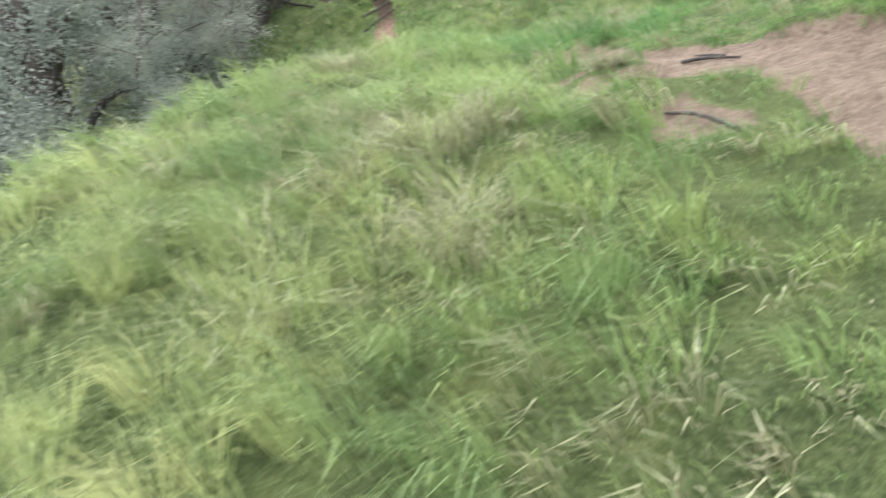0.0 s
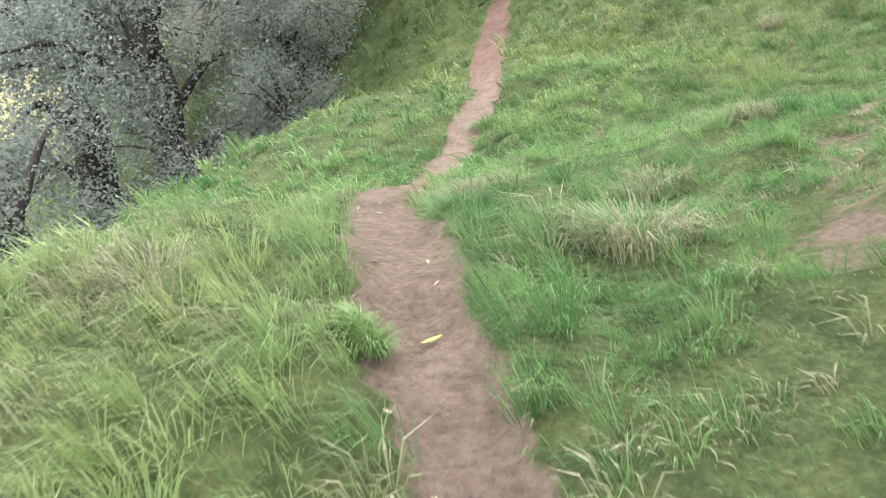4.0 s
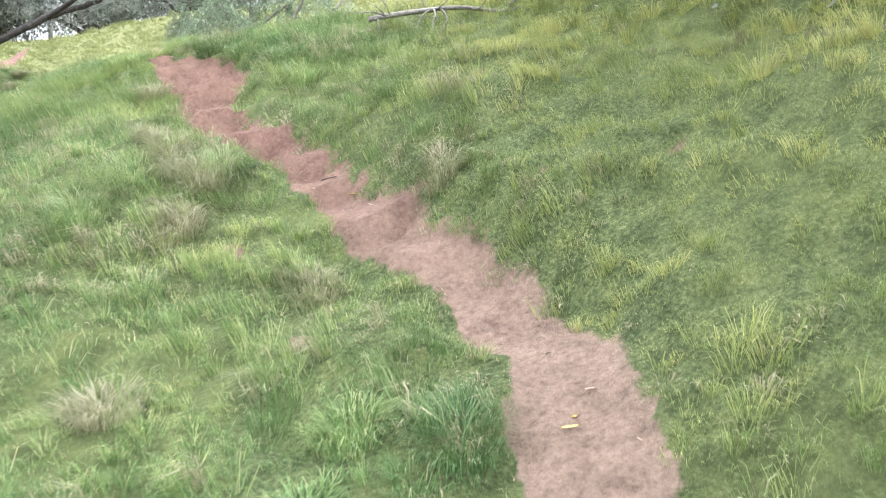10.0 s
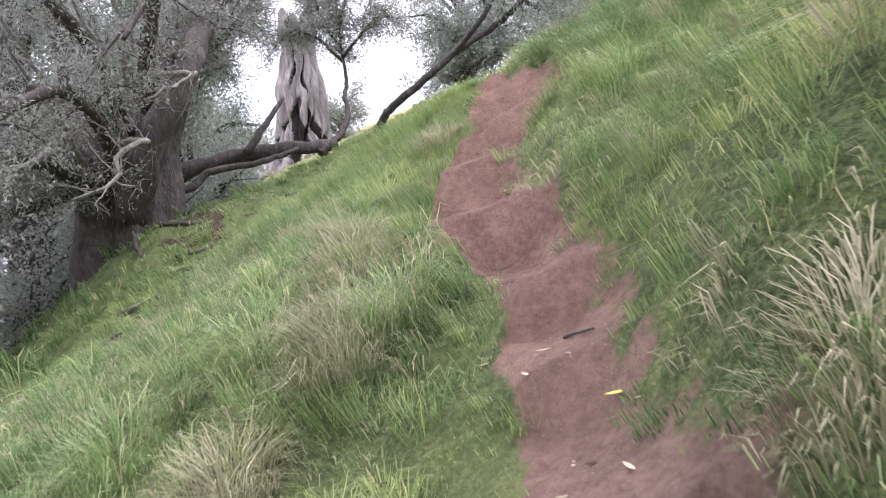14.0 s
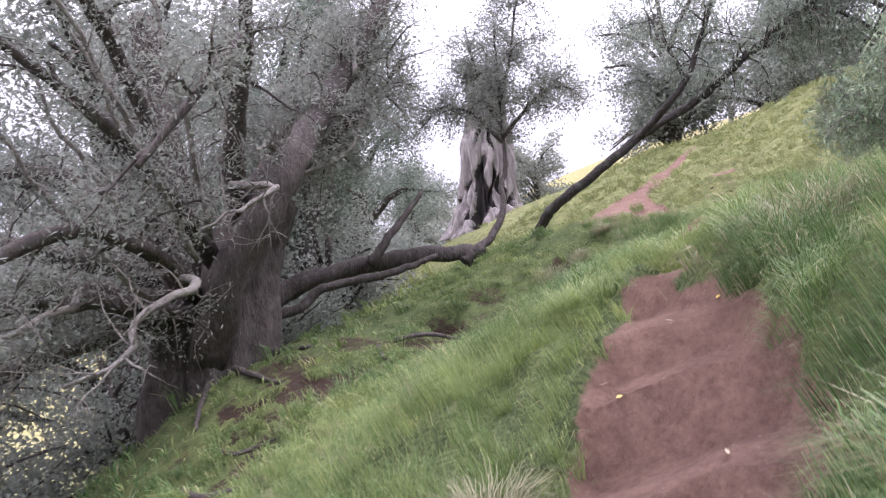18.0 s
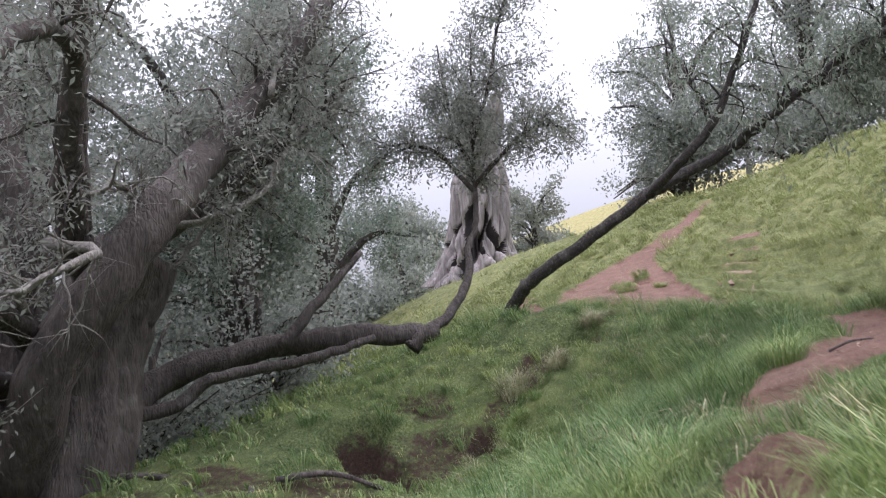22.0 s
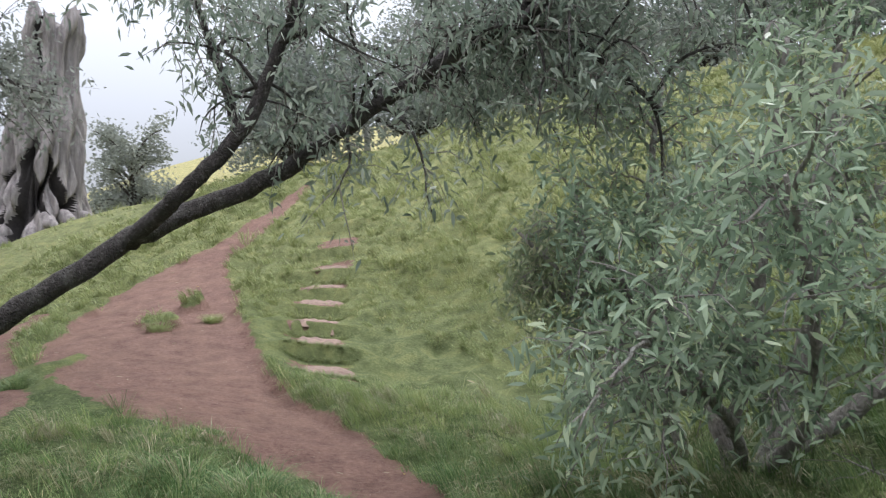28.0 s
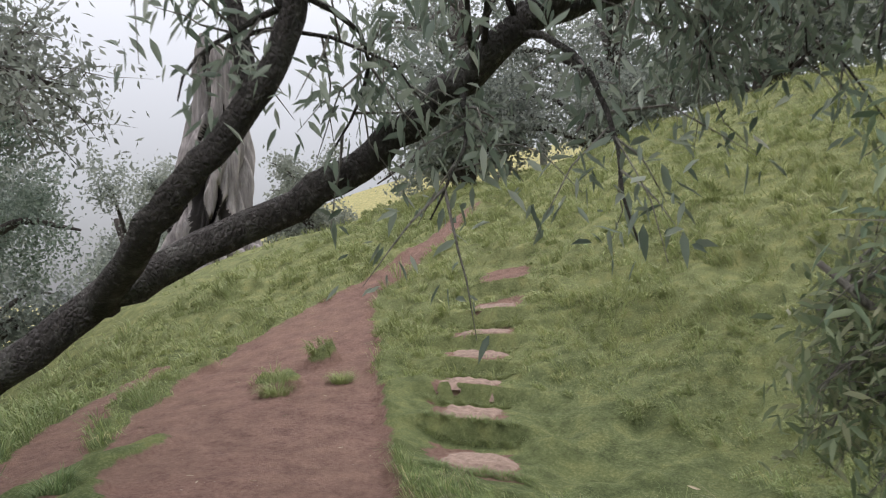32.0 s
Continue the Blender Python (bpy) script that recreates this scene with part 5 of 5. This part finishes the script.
def meadow(name, seed, box, count, near, far, width, segments, stretch, material, label, flat=0.55, share=1.0, tuft=0, tuft_size=1.0):
    rng = np.random.default_rng(seed)
    x, y, e = sow(rng, box, count, near, far)
    if share < 1:
        ok = smooth_noise(x, y, 0.8, 51) + 0.5 * smooth_noise(x, y, 0.25, 52) + 0.45 * np.clip(1 - (y - 3.0) / 2.5, 0, 1) + 0.95 * np.exp(-(((x - 1.0) / 1.6) ** 2 + ((y - 18.3) / 2.4) ** 2)) > share
        x, y, e = x[ok], y[ok], e[ok]
    # trampled where people walk
    flatter = 0.15 + 0.25 * np.clip((y - 13.5) / 1.0, 0, 1) * np.clip(22.6 - y, 0, 1)
    high = shade_of_length(x, y) * stretch * (1 - flatter * (1 - np.clip(from_walk(x, y) / 0.7, 0, 1)))
    out = np.zeros((len(x), 2))
    tone = np.clip(0.5 + 0.35 * smooth_noise(x, y, 0.3, 53) + 0.12 * rng.standard_normal(len(x)), 0, 1)
    if tuft:
        # most blades stand in tufts, each of its own height; the rest is short undergrowth
        loose = rng.random(len(x)) < 0.3
        lone, heart = np.flatnonzero(loose), np.flatnonzero(~loose)[::tuft]
        n_each = rng.integers(int(tuft * 0.5), int(tuft * 1.6), len(heart))
        pick = np.repeat(heart, n_each)
        tall = np.repeat(np.exp(rng.normal(0.05, 0.36, len(heart))), n_each)
        # tone by chance; hollows between terraces carry painted shade, two spots are darker
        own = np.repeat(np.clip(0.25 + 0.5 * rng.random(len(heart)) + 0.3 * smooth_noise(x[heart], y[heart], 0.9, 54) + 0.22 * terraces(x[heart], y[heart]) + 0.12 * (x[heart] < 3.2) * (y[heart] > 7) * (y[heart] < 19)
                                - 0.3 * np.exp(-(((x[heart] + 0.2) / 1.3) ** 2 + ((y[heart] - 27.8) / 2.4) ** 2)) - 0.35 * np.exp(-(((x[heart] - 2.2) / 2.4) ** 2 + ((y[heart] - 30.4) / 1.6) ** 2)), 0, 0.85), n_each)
        ang = rng.uniform(0, 2 * np.pi, len(pick))
        away = np.repeat(rng.uniform(0.35, 1.0, len(heart)), n_each) * np.sqrt(rng.random(len(pick)))
        spread = away * 0.07 * tuft_size
        tx, ty = x[pick] + spread * np.cos(ang), y[pick] + spread * np.sin(ang)
        te = earth(tx, ty)
        ok = te < 0.88
        out = np.concatenate([np.zeros((len(lone), 2)), (np.stack([np.cos(ang), np.sin(ang)], 1) * (0.35 + away)[:, None])[ok]])
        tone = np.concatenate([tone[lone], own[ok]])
        high = np.concatenate([0.6 * high[lone], (high[pick] * tall)[ok]])
        x, y, e = np.r_[x[lone], tx[ok]], np.r_[y[lone], ty[ok]], np.r_[e[lone], te[ok]]
    high = np.minimum(high, 0.16 + 0.24 * np.clip(from_walk(x, y) / 0.9, 0, 1)) if far < 6 else high
    v, q, t = blades(rng, x, y, e, high, width, segments, flat, out)
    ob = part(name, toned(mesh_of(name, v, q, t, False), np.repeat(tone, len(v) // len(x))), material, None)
    tagged(ob, label, "grass", kind="stuff")
    print(name, len(x))


LONG = "fresh green grass growing in uneven clumps on the bank"
meadow("grass", 61, (-3.0, 7.0, -1.0, 34.0), 950000, 0.0, 2.7, 0.0021, 2, 1.15, GRASS, LONG, 1.12, tuft=34, tuft_size=1.15)
meadow("grass", 62, (-7.0, 9.5, -2.0, 40.0), 950000, 2.7, 5.0, 0.0048, 1, 1.3, GRASS, LONG, 1.05, tuft=26, tuft_size=1.3)
meadow("grass", 63, (-13.0, 14.0, -4.0, 46.0), 230000, 5.0, 10.0, 0.0115, 1, 1.35, GRASS, "fresh green grass on the open slope", 0.7, tuft=20, tuft_size=1.9)
meadow("grass", 64, (-32.0, 22.0, 0.0, 80.0), 150000, 10.0, 40.0, 0.024, 0, 1.35, GRASS, "distant pale grass on the open hill", 0.6, tuft=16, tuft_size=4.0)
meadow("grass", 66, (-11.0, 8.0, 33.0, 48.0), 160000, 4.0, 40.0, 0.010, 1, 1.35, GRASS, "olive-green tufted grass on the upper slope", 0.85, tuft=24, tuft_size=1.9)
meadow("dry_grass", 65, (-3.0, 7.0, -1.0, 34.0), 260000, 0.0, 3.8, 0.0034, 1, 1.0, DRY, "straw-coloured dead grass lying in the turf", 1.15, 0.12, tuft=24, tuft_size=0.9)


def tussock(x, y, r, h, count, seed, dry=False, tone=None):
    """One clump of rank grass."""
    rng = np.random.default_rng(seed)
    a, s = rng.uniform(0, 2 * np.pi, count), r * 0.55 * np.sqrt(rng.random(count))
    px, py = x + s * np.cos(a), y + s * np.sin(a)
    z = land(px, py)
    hh = h * rng.uniform(0.5, 1.2, count)[:, None]
    out = np.stack([np.cos(a), np.sin(a), np.zeros(count)], 1) + np.array([[-0.25, -0.15, 0]]) + 0.35 * rng.standard_normal((count, 3)) * [1, 1, 0]
    b = np.stack([px, py, z - 0.02], 1)
    spread = rng.uniform(0.7, 1.4, count)[:, None]
    out /= np.linalg.norm(out, axis=1)[:, None] + 1e-9
    up = np.array([[0, 0, 1.0]])
    m = b + 0.42 * hh * (up * np.cos(0.32 * spread) + out * np.sin(0.32 * spread))
    o = m + 0.36 * hh * (up * np.cos(1.05 * spread) + out * np.sin(1.05 * spread))
    t = o + 0.32 * hh * (up * np.cos(1.85 * spread) + out * np.sin(1.85 * spread))
    w = np.stack([-np.sin(a), np.cos(a), np.zeros(count)], 1) * 0.0022
    v = np.stack([b - w, b + w, m + 0.9 * w, m - 0.9 * w, o + 0.65 * w, o - 0.65 * w, t], 1).reshape(-1, 3)
    i = np.arange(count)[:, None] * 7
    q = np.vstack([i + np.array([[0, 1, 2, 3]]), i + np.array([[3, 2, 4, 5]])])
    ob = part("grass_tussock", toned(mesh_of("grass_tussock", v, q, i + np.array([[5, 4, 6]]), False), np.full(len(v), 0.25 + 0.45 * rng.random() if tone is None else tone)), DRY if dry else GRASS, None)
    tagged(ob, "tussock of straw-coloured dead grass blades" if dry else "tussock of long green grass beside the path", "grass clump", kind="stuff")


for k, (x, y, r, h, dry) in enumerate([(1.82, 9.0, 0.3, 0.2, True), (1.46, 5.45, 0.5, 0.3, True), (1.22, 6.3, 0.35, 0.22, False), (0.2, 8.1, 0.3, 0.2, True), (-0.65, 11.4, 0.3, 0.15, False), (1.55, 10.85, 0.26, 0.16, True), (0.1, 13.1, 0.3, 0.15, False), (2.75, 7.9, 0.4, 0.18, False), (0.54, 4.99, 0.1, 0.12, False), (1.02, 3.58, 0.1, 0.1, True), (1.35, 2.85, 0.25, 0.15, False),
                                       (2.3, 3.5, 0.35, 0.18, False), (1.62, 4.15, 0.3, 0.15, False), (0.35, 2.2, 0.4, 0.24, True), (0.9, 1.3, 0.4, 0.22, False), (0.0, 3.6, 0.4, 0.22, True), (-0.5, 5.4, 0.4, 0.22, True), (2.6, 17.0, 0.3, 0.26, True), (-2.5, 29.95, 0.2, 0.22, True), (-2.4, 28.95, 0.2, 0.2, True), (-2.4, 28.1, 0.2, 0.2, False),
                                       (2.34, 22.5, 0.3, 0.2, False), (2.0, 23.2, 0.32, 0.22, False), (2.6, 21.9, 0.3, 0.2, False), (1.0, 22.9, 0.28, 0.3, False), (1.75, 20.9, 0.3, 0.3, True), (1.6, 21.8, 0.28, 0.3, False), (0.7, 24.3, 0.3, 0.32, False), (0.2, 25.4, 0.4, 0.34, False),
                                       (2.1, 18.8, 0.34, 0.3, True), (2.4, 18.0, 0.3, 0.28, True), (-4.75, 35.25, 0.3, 0.18, False), (-4.35, 35.8, 0.2, 0.16, False), (-4.55, 32.6, 0.25, 0.2, False), 
                                       (3.45, 13.9, 0.25, 0.16, False), (0.55, 12.6, 0.3, 0.2, False), (4.3, 18.1, 0.3, 0.26, False), (3.5, 19.5, 0.3, 0.3, False), (3.3, 20.4, 0.3, 0.3, False), (0.3, 27.2, 0.4, 0.36, False),
                                       (1.42, 23.62, 0.36, 0.3, False), (1.9, 23.3, 0.42, 0.4, False), (1.68, 23.98, 0.36, 0.34, False), (0.7, 24.6, 0.4, 0.34, False), (0.05, 25.1, 0.4, 0.36, False), (-0.04, 24.4, 0.4, 0.34, False), (2.28, 22.65, 0.4, 0.38, False), (2.36, 22.95, 0.4, 0.38, True), (1.2, 22.85, 0.3, 0.3, False), (0.5, 24.0, 0.4, 0.34, False),
                                       (2.67, 17.66, 0.4, 0.36, True), (2.06, 17.95, 0.42, 0.34, False), (1.81, 17.3, 0.4, 0.34, False), (4.3, 16.9, 0.3, 0.2, False), (4.46, 16.62, 0.3, 0.19, True), (3.32, 18.56, 0.26, 0.26, True), (2.79, 17.9, 0.34, 0.34, False), (4.02, 15.64, 0.3, 0.26, False), (2.64, 17.9, 0.36, 0.3, True),
                                       (3.59, 16.13, 0.32, 0.26, False), (4.1, 14.1, 0.3, 0.24, False), (3.25, 18.7, 0.2, 0.2, True), (3.55, 16.03, 0.3, 0.22, True), (2.48, 15.03, 0.34, 0.24, True), (3.67, 14.37, 0.3, 0.22, False), (2.32, 18.35, 0.36, 0.3, True),
                                       (0.02, 3.74, 0.4, 0.3, False), (0.2, 2.96, 0.4, 0.32, True), (0.47, 3.53, 0.34, 0.26, False), (1.72, 3.95, 0.3, 0.24, False), (2.3, 3.1, 0.3, 0.24, False), (1.28, 5.9, 0.36, 0.26, True), (0.21, 7.49, 0.3, 0.2, True), (1.28, 7.16, 0.32, 0.2, True), (0.33, 6.87, 0.28, 0.2, False), (1.84, 5.94, 0.3, 0.2, False), (1.83, 8.51, 0.28, 0.18, True),
                                       (0.4, 27.06, 0.3, 0.28, False), (-0.79, 28.71, 0.4, 0.34, False), (-1.5, 30.5, 0.4, 0.28, False), (-1.0, 30.4, 0.4, 0.32, False), (-0.55, 30.1, 0.4, 0.34, False), (-0.3, 29.55, 0.36, 0.34, False), (-0.1, 28.9, 0.36, 0.32, False), (-0.79, 27.32, 0.4, 0.36, False), (0.15, 26.44, 0.36, 0.34, False), (-2.92, 28.94, 0.3, 0.26, True)]):
    if y > 22.8 or from_walk(np.array([x]), np.array([y]))[0] > 0.5:
        tussock(x, y, r, min(h, 0.2 + 0.2 * from_walk(np.array([x]), np.array([y]))[0]), 440, 100 + k, dry)


# ---- the steps' treads, litter and sticks ----
def lip(k):
    """A trodden earth tread of the flight, with a rounded lip."""
    c, before, after = STEP_LINE[k + 1, :2], STEP_LINE[k, :2], STEP_LINE[k + 2, :2]
    run = (after - before) / np.linalg.norm(after - before)
    side = np.array([run[1], -run[0]])
    deep = min(0.30, 0.37 * np.linalg.norm(after - c))
    rng = np.random.default_rng(300 + k)
    nu, nv = 15, 9
    u, v = np.meshgrid(np.linspace(-0.36, 0.36, nu), np.linspace(-deep, deep, nv))
    edge = 1 + 0.10 * rng.standard_normal((nv, 1)) + 0.03 * rng.standard_normal((nv, nu))
    px, py = c[0] + side[0] * u * edge + run[0] * v, c[1] + side[1] * u * edge + run[1] * v
    z = land(px.ravel(), py.ravel()).reshape(nv, nu)
    z = 0.5 * z + 0.5 * z.mean(axis=1, keepdims=True) + 0.028 - 0.07 * (np.abs(u) / 0.36) ** 4 - 0.05 * (np.abs(v) / deep) ** 6 + 0.006 * rng.standard_normal((nv, nu))
    verts = np.stack([px, py, z], -1).reshape(-1, 3)
    below = verts - [0, 0, 0.05]
    i = (np.arange(nv - 1)[:, None] * nu + np.arange(nu - 1)).ravel()
    top = np.stack([i, i + 1, i + nu + 1, i + nu], -1)
    rim = list(range(nu)) + [nu * r + nu - 1 for r in range(1, nv)] + [nu * (nv - 1) + c_ for c_ in range(nu - 2, -1, -1)] + [nu * r for r in range(nv - 2, 0, -1)]
    m = nu * nv
    rims = [(rim[a], rim[(a + 1) % len(rim)], rim[(a + 1) % len(rim)] + m, rim[a] + m) for a in range(len(rim))]
    return mesh_of("tread", np.vstack([verts, below]), np.vstack([top, np.array(rims)]))


flight_of_steps = thing("earth_steps", (STEP_LINE[0, 0], STEP_LINE[0, 1], rooted(*STEP_LINE[0, :2], 0.0)), "worn red earth steps cut into the grass bank", "steps")
for k in range(STEPS - 1):
    part("tread", lip(k), SOIL, flight_of_steps)
    # grass that hangs over the front of the tread, dark tone painting its shadow
    c, before = STEP_LINE[k + 1, :2], STEP_LINE[k, :2]
    run = (c - before) / np.linalg.norm(c - before)
    for j, across in enumerate((-0.32, -0.16, 0.0, 0.16, 0.32)):
        front = c - run * min(0.46, 0.5 * np.linalg.norm(c - before) + 0.06) + np.array([run[1], -run[0]]) * across
        tussock(front[0], front[1], 0.16, 0.09, 260, 400 + 10 * k + j, False, 0.15)


def litter_leaf(material, name, label, length):
    """A narrow fallen leaf, slightly curled."""
    n = 7
    s = np.linspace(0, 1, n)
    w = 0.13 * length * np.sin(np.pi * s) ** 0.7
    z = 0.10 * length * (s - 0.5) ** 2
    v = np.concatenate([np.stack([length * (s - 0.5), w, z + 0.003], 1), np.stack([length * (s - 0.5), -w, z + 0.003], 1), np.stack([length * (s - 0.5), 0 * w, z], 1)])
    i = np.arange(n - 1)
    q = np.vstack([np.stack([i + 2 * n, i + 1 + 2 * n, i + 1, i], 1), np.stack([i + n, i + 1 + n, i + 1 + 2 * n, i + 2 * n], 1)])
    ob = part(name, mesh_of(name, v, q), material, None)
    return tagged(ob, label, "leaf", "leaves fallen on the path")


pale_leaf = litter_leaf(LITTER, "fallen_leaf", "small pale dry leaf lying on the earth path", 0.05)
yellow_leaf = litter_leaf(YELLOW, "yellow_leaf", "narrow yellow leaf lying on the earth path", 0.07)
rng = np.random.default_rng(77)
spread_lines = [(UPPER_PATH, 60), (CLIMB_PATH, 55), (LOWER_PATH, 25)]
first = {"pale": True, "yellow": True}
for line, count in spread_lines:
    c = spline(line, 200)
    for _ in range(count):
        px, py, w = c[rng.integers(5, 195)]
        a = rng.uniform(0, 6.28)
        s = (w + 0.12) * math.sqrt(rng.random()) * 1.0
        px, py = px + s * math.cos(a), py + s * math.sin(a)
        kind = "yellow" if rng.random() < 0.09 else "pale"
        ob = yellow_leaf if kind == "yellow" else pale_leaf
        z = float(land(np.array([px]), np.array([py]))[0]) + 0.006
        m = pose(px, py, z, rng.uniform(-14, 14), rng.uniform(-14, 14), rng.uniform(0, 360))
        if first[kind]:
            ob.matrix_world = m
            first[kind] = False
        else:
            copy_thing(ob, m)


def stick(points, r, label):
    pts = [(x, y, rooted(x, y, -r - dz)) for x, y, dz in points]
    rng_ = np.random.default_rng(int(100 * abs(points[0][0])))
    line = spline(pts, 9)
    v, q, t = tube(line, taper(r, r * 0.6, 9), 7, 0.1, rng_)
    ob = part("stick", mesh_of("stick", v, q, t), BARK, None)
    return tagged(ob, label, "stick")


twig_thing = stick([(1.35, 3.59, 0), (1.44, 3.49, 0.008), (1.55, 3.39, 0.004)], 0.009, "short dark forked twig lying on the path")
v, q, t = tube(spline([(1.50, 3.44, rooted(1.50, 3.44, -0.016)), (1.45, 3.53, rooted(1.45, 3.53, -0.02)), (1.41, 3.60, rooted(1.41, 3.60, -0.016))], 6), taper(0.007, 0.004, 6), 6)
prong = part("prong", mesh_of("prong", v, q, t), BARK, twig_thing)
stick([(1.3, 2.5, 0.01), (1.2, 2.66, 0.02), (1.12, 2.8, 0.0)], 0.010, "bent brown stick half hidden in grass")
stick([(1.0, 4.38, 0), (1.05, 4.37, 0.0), (1.1, 4.36, 0)], 0.006, "short dark stick on the earth path")
stick([(2.95, 17.9, 0), (3.05, 17.95, 0.01), (3.12, 18.0, 0)], 0.006, "short dark twig on a worn ledge")
stick([(0.74, 26.9, 0), (0.84, 26.98, 0.01), (0.95, 27.06, 0)], 0.009, "short dark stick at the edge of the turf")


stick([(-3.75, 26.45, 0.02), (-3.5, 26.68, 0.07), (-3.3, 26.85, 0.05), (-2.95, 26.95, -0.02)], 0.032, "thick bare root showing in the washed-out bank")
stick([(3.62, 17.5, 0), (3.67, 17.46, 0.006), (3.74, 17.43, 0)], 0.006, "short dark twig on a worn ledge")


for pts, r_ in (([(-3.0, 21.3, 0.0), (-2.5, 21.5, 0.05), (-2.0, 21.4, 0.0)], 0.03), ([(-3.1, 22.0, 0.0), (-2.6, 22.2, 0.06), (-2.1, 22.3, 0.02), (-1.8, 22.2, -0.02)], 0.035), ([(-3.3, 23.0, 0.02), (-2.7, 22.8, 0.07), (-2.2, 22.9, 0.0)], 0.04), ([(-3.6, 23.6, 0.0), (-3.1, 23.5, 0.05), (-2.6, 23.7, 0.0)], 0.03)):
    stick(pts, r_, "bare knotted root lying across the lower path")


def bough_stand_in():
    """A lichen-grey branch with bare side limbs, laid on the slope's crest in place of hanging boughs."""
    rng_ = np.random.default_rng(61)
    base = [(4.3, 21.0), (4.8, 20.7), (5.3, 20.3), (5.8, 20.0), (6.3, 19.9)]
    line = spline([(px, py, rooted(px, py, -0.12 - 0.10 * math.sin(1.3 * k))) for k, (px, py) in enumerate(base)], 18)
    top = thing("dead_branch", tuple(line[0]), "bleached grey branch on the slope, standing in for hanging lichened boughs", "branch")
    part("stem", mesh_of("stem", *tube(line, taper(0.035, 0.014, 18), 8, 0.1, rng_)), TWIG, top)
    for b_, r_ in sprouts(rng_, line, 14, 0.05, 0.75, 0.014, (0.1, -0.4, 0.25), 0.1, 0.7, 6):
        b_[:, 2] = np.maximum(b_[:, 2], land(b_[:, 0], b_[:, 1]) + 0.015)
        limb = part("side_limb", mesh_of("side_limb", *tube(b_, r_, 6)), TWIG, top)


bough_stand_in()
# one curled dead leaf, larger than the rest, beside the platform
copy_thing(pale_leaf, pose(-0.68, 34.65, rooted(-0.68, 34.65, -0.10), 30, 20, 40) @ Matrix.Scale(2.2, 4))


def post(x, y, r, high, label):
    """A short round-topped post."""
    z = rooted(x, y, 0.1)
    line = np.array([(x, y, z), (x, y, z + 0.5 * high), (x + 0.01, y, z + high), (x + 0.01, y, z + high + 0.02)])
    ob = part("marker_post", mesh_of("marker_post", *tube(line, [r, r, r * 0.96, r * 0.6], 12)), PAINT, None)
    tagged(ob, label, "post")


post(-8.0, 52.0, 0.11, 1.0, "weathered white post beside the trees on the skyline")


# single leaves and twigs that catch the eye on the way
LAID = [(3.86, 17.16, "yellow", 25, 1.2), (3.58, 17.4, "pale", 5, 1.1), (3.33, 17.5, "pale", 40, 0.8), (4.58, 14.06, "yellow", 0, 1.1),
        (4.75, 14.29, "pale", 10, 1.2), (2.84, 14.27, "pale", 60, 1.0), (5.53, 13.84, "pale", 30, 1.1), (0.69, 5.14, "yellow", 40, 1.1)]
for px, py, what, turn, size in LAID:
    copy_thing(yellow_leaf if what == "yellow" else pale_leaf, pose(px, py, rooted(px, py, -0.014), 6, -5, turn) @ Matrix.Scale(size, 4))
scrap = litter_leaf(PAINT, "white_scrap", "small white scrap lying in the grass", 0.07)
tagged(scrap, "small white scrap lying in the grass", "litter")
scrap.matrix_world = pose(0.78, 6.6, rooted(0.78, 6.6, -0.05), 20, 10, 80)


# pebbles and clods trodden into the paths
def pebbles():
    rng_ = np.random.default_rng(88)
    bm = bmesh.new()
    bmesh.ops.create_icosphere(bm, subdivisions=1, radius=1.0)
    base = np.array([v_.co[:] for v_ in bm.verts])
    faces = np.array([[v_.index for v_ in f_.verts] for f_ in bm.faces])
    bm.free()
    vs, ts, at = [], [], 0
    for line, count in ((LOWER_PATH[:8], 500), (UPPER_PATH, 600), (CLIMB_PATH[:17], 1000)):
        c = spline(line, 400)
        pick = c[rng_.integers(0, 400, count)]
        a, s = rng_.uniform(0, 6.28, count), pick[:, 2] * np.sqrt(rng_.random(count))
        px, py = pick[:, 0] + s * np.cos(a), pick[:, 1] + s * np.sin(a)
        z = land(px, py)
        for x_, y_, z_ in zip(px, py, z):
            r = rng_.uniform(0.002, 0.0055) * (1.7 if rng_.random() < 0.05 else 1)
            vs.append(base * r * rng_.uniform(0.6, 1.3, 3) * [1, 1, 0.5] + [x_, y_, z_])
            ts.append(faces + at)
            at += len(base)
    ob = part("pebbles", mesh_of("pebbles", np.vstack(vs), None, np.vstack(ts)), PEBBLE, None)
    tagged(ob, "small reddish pebbles and clods trodden into the path", "pebbles", kind="stuff")


pebbles()
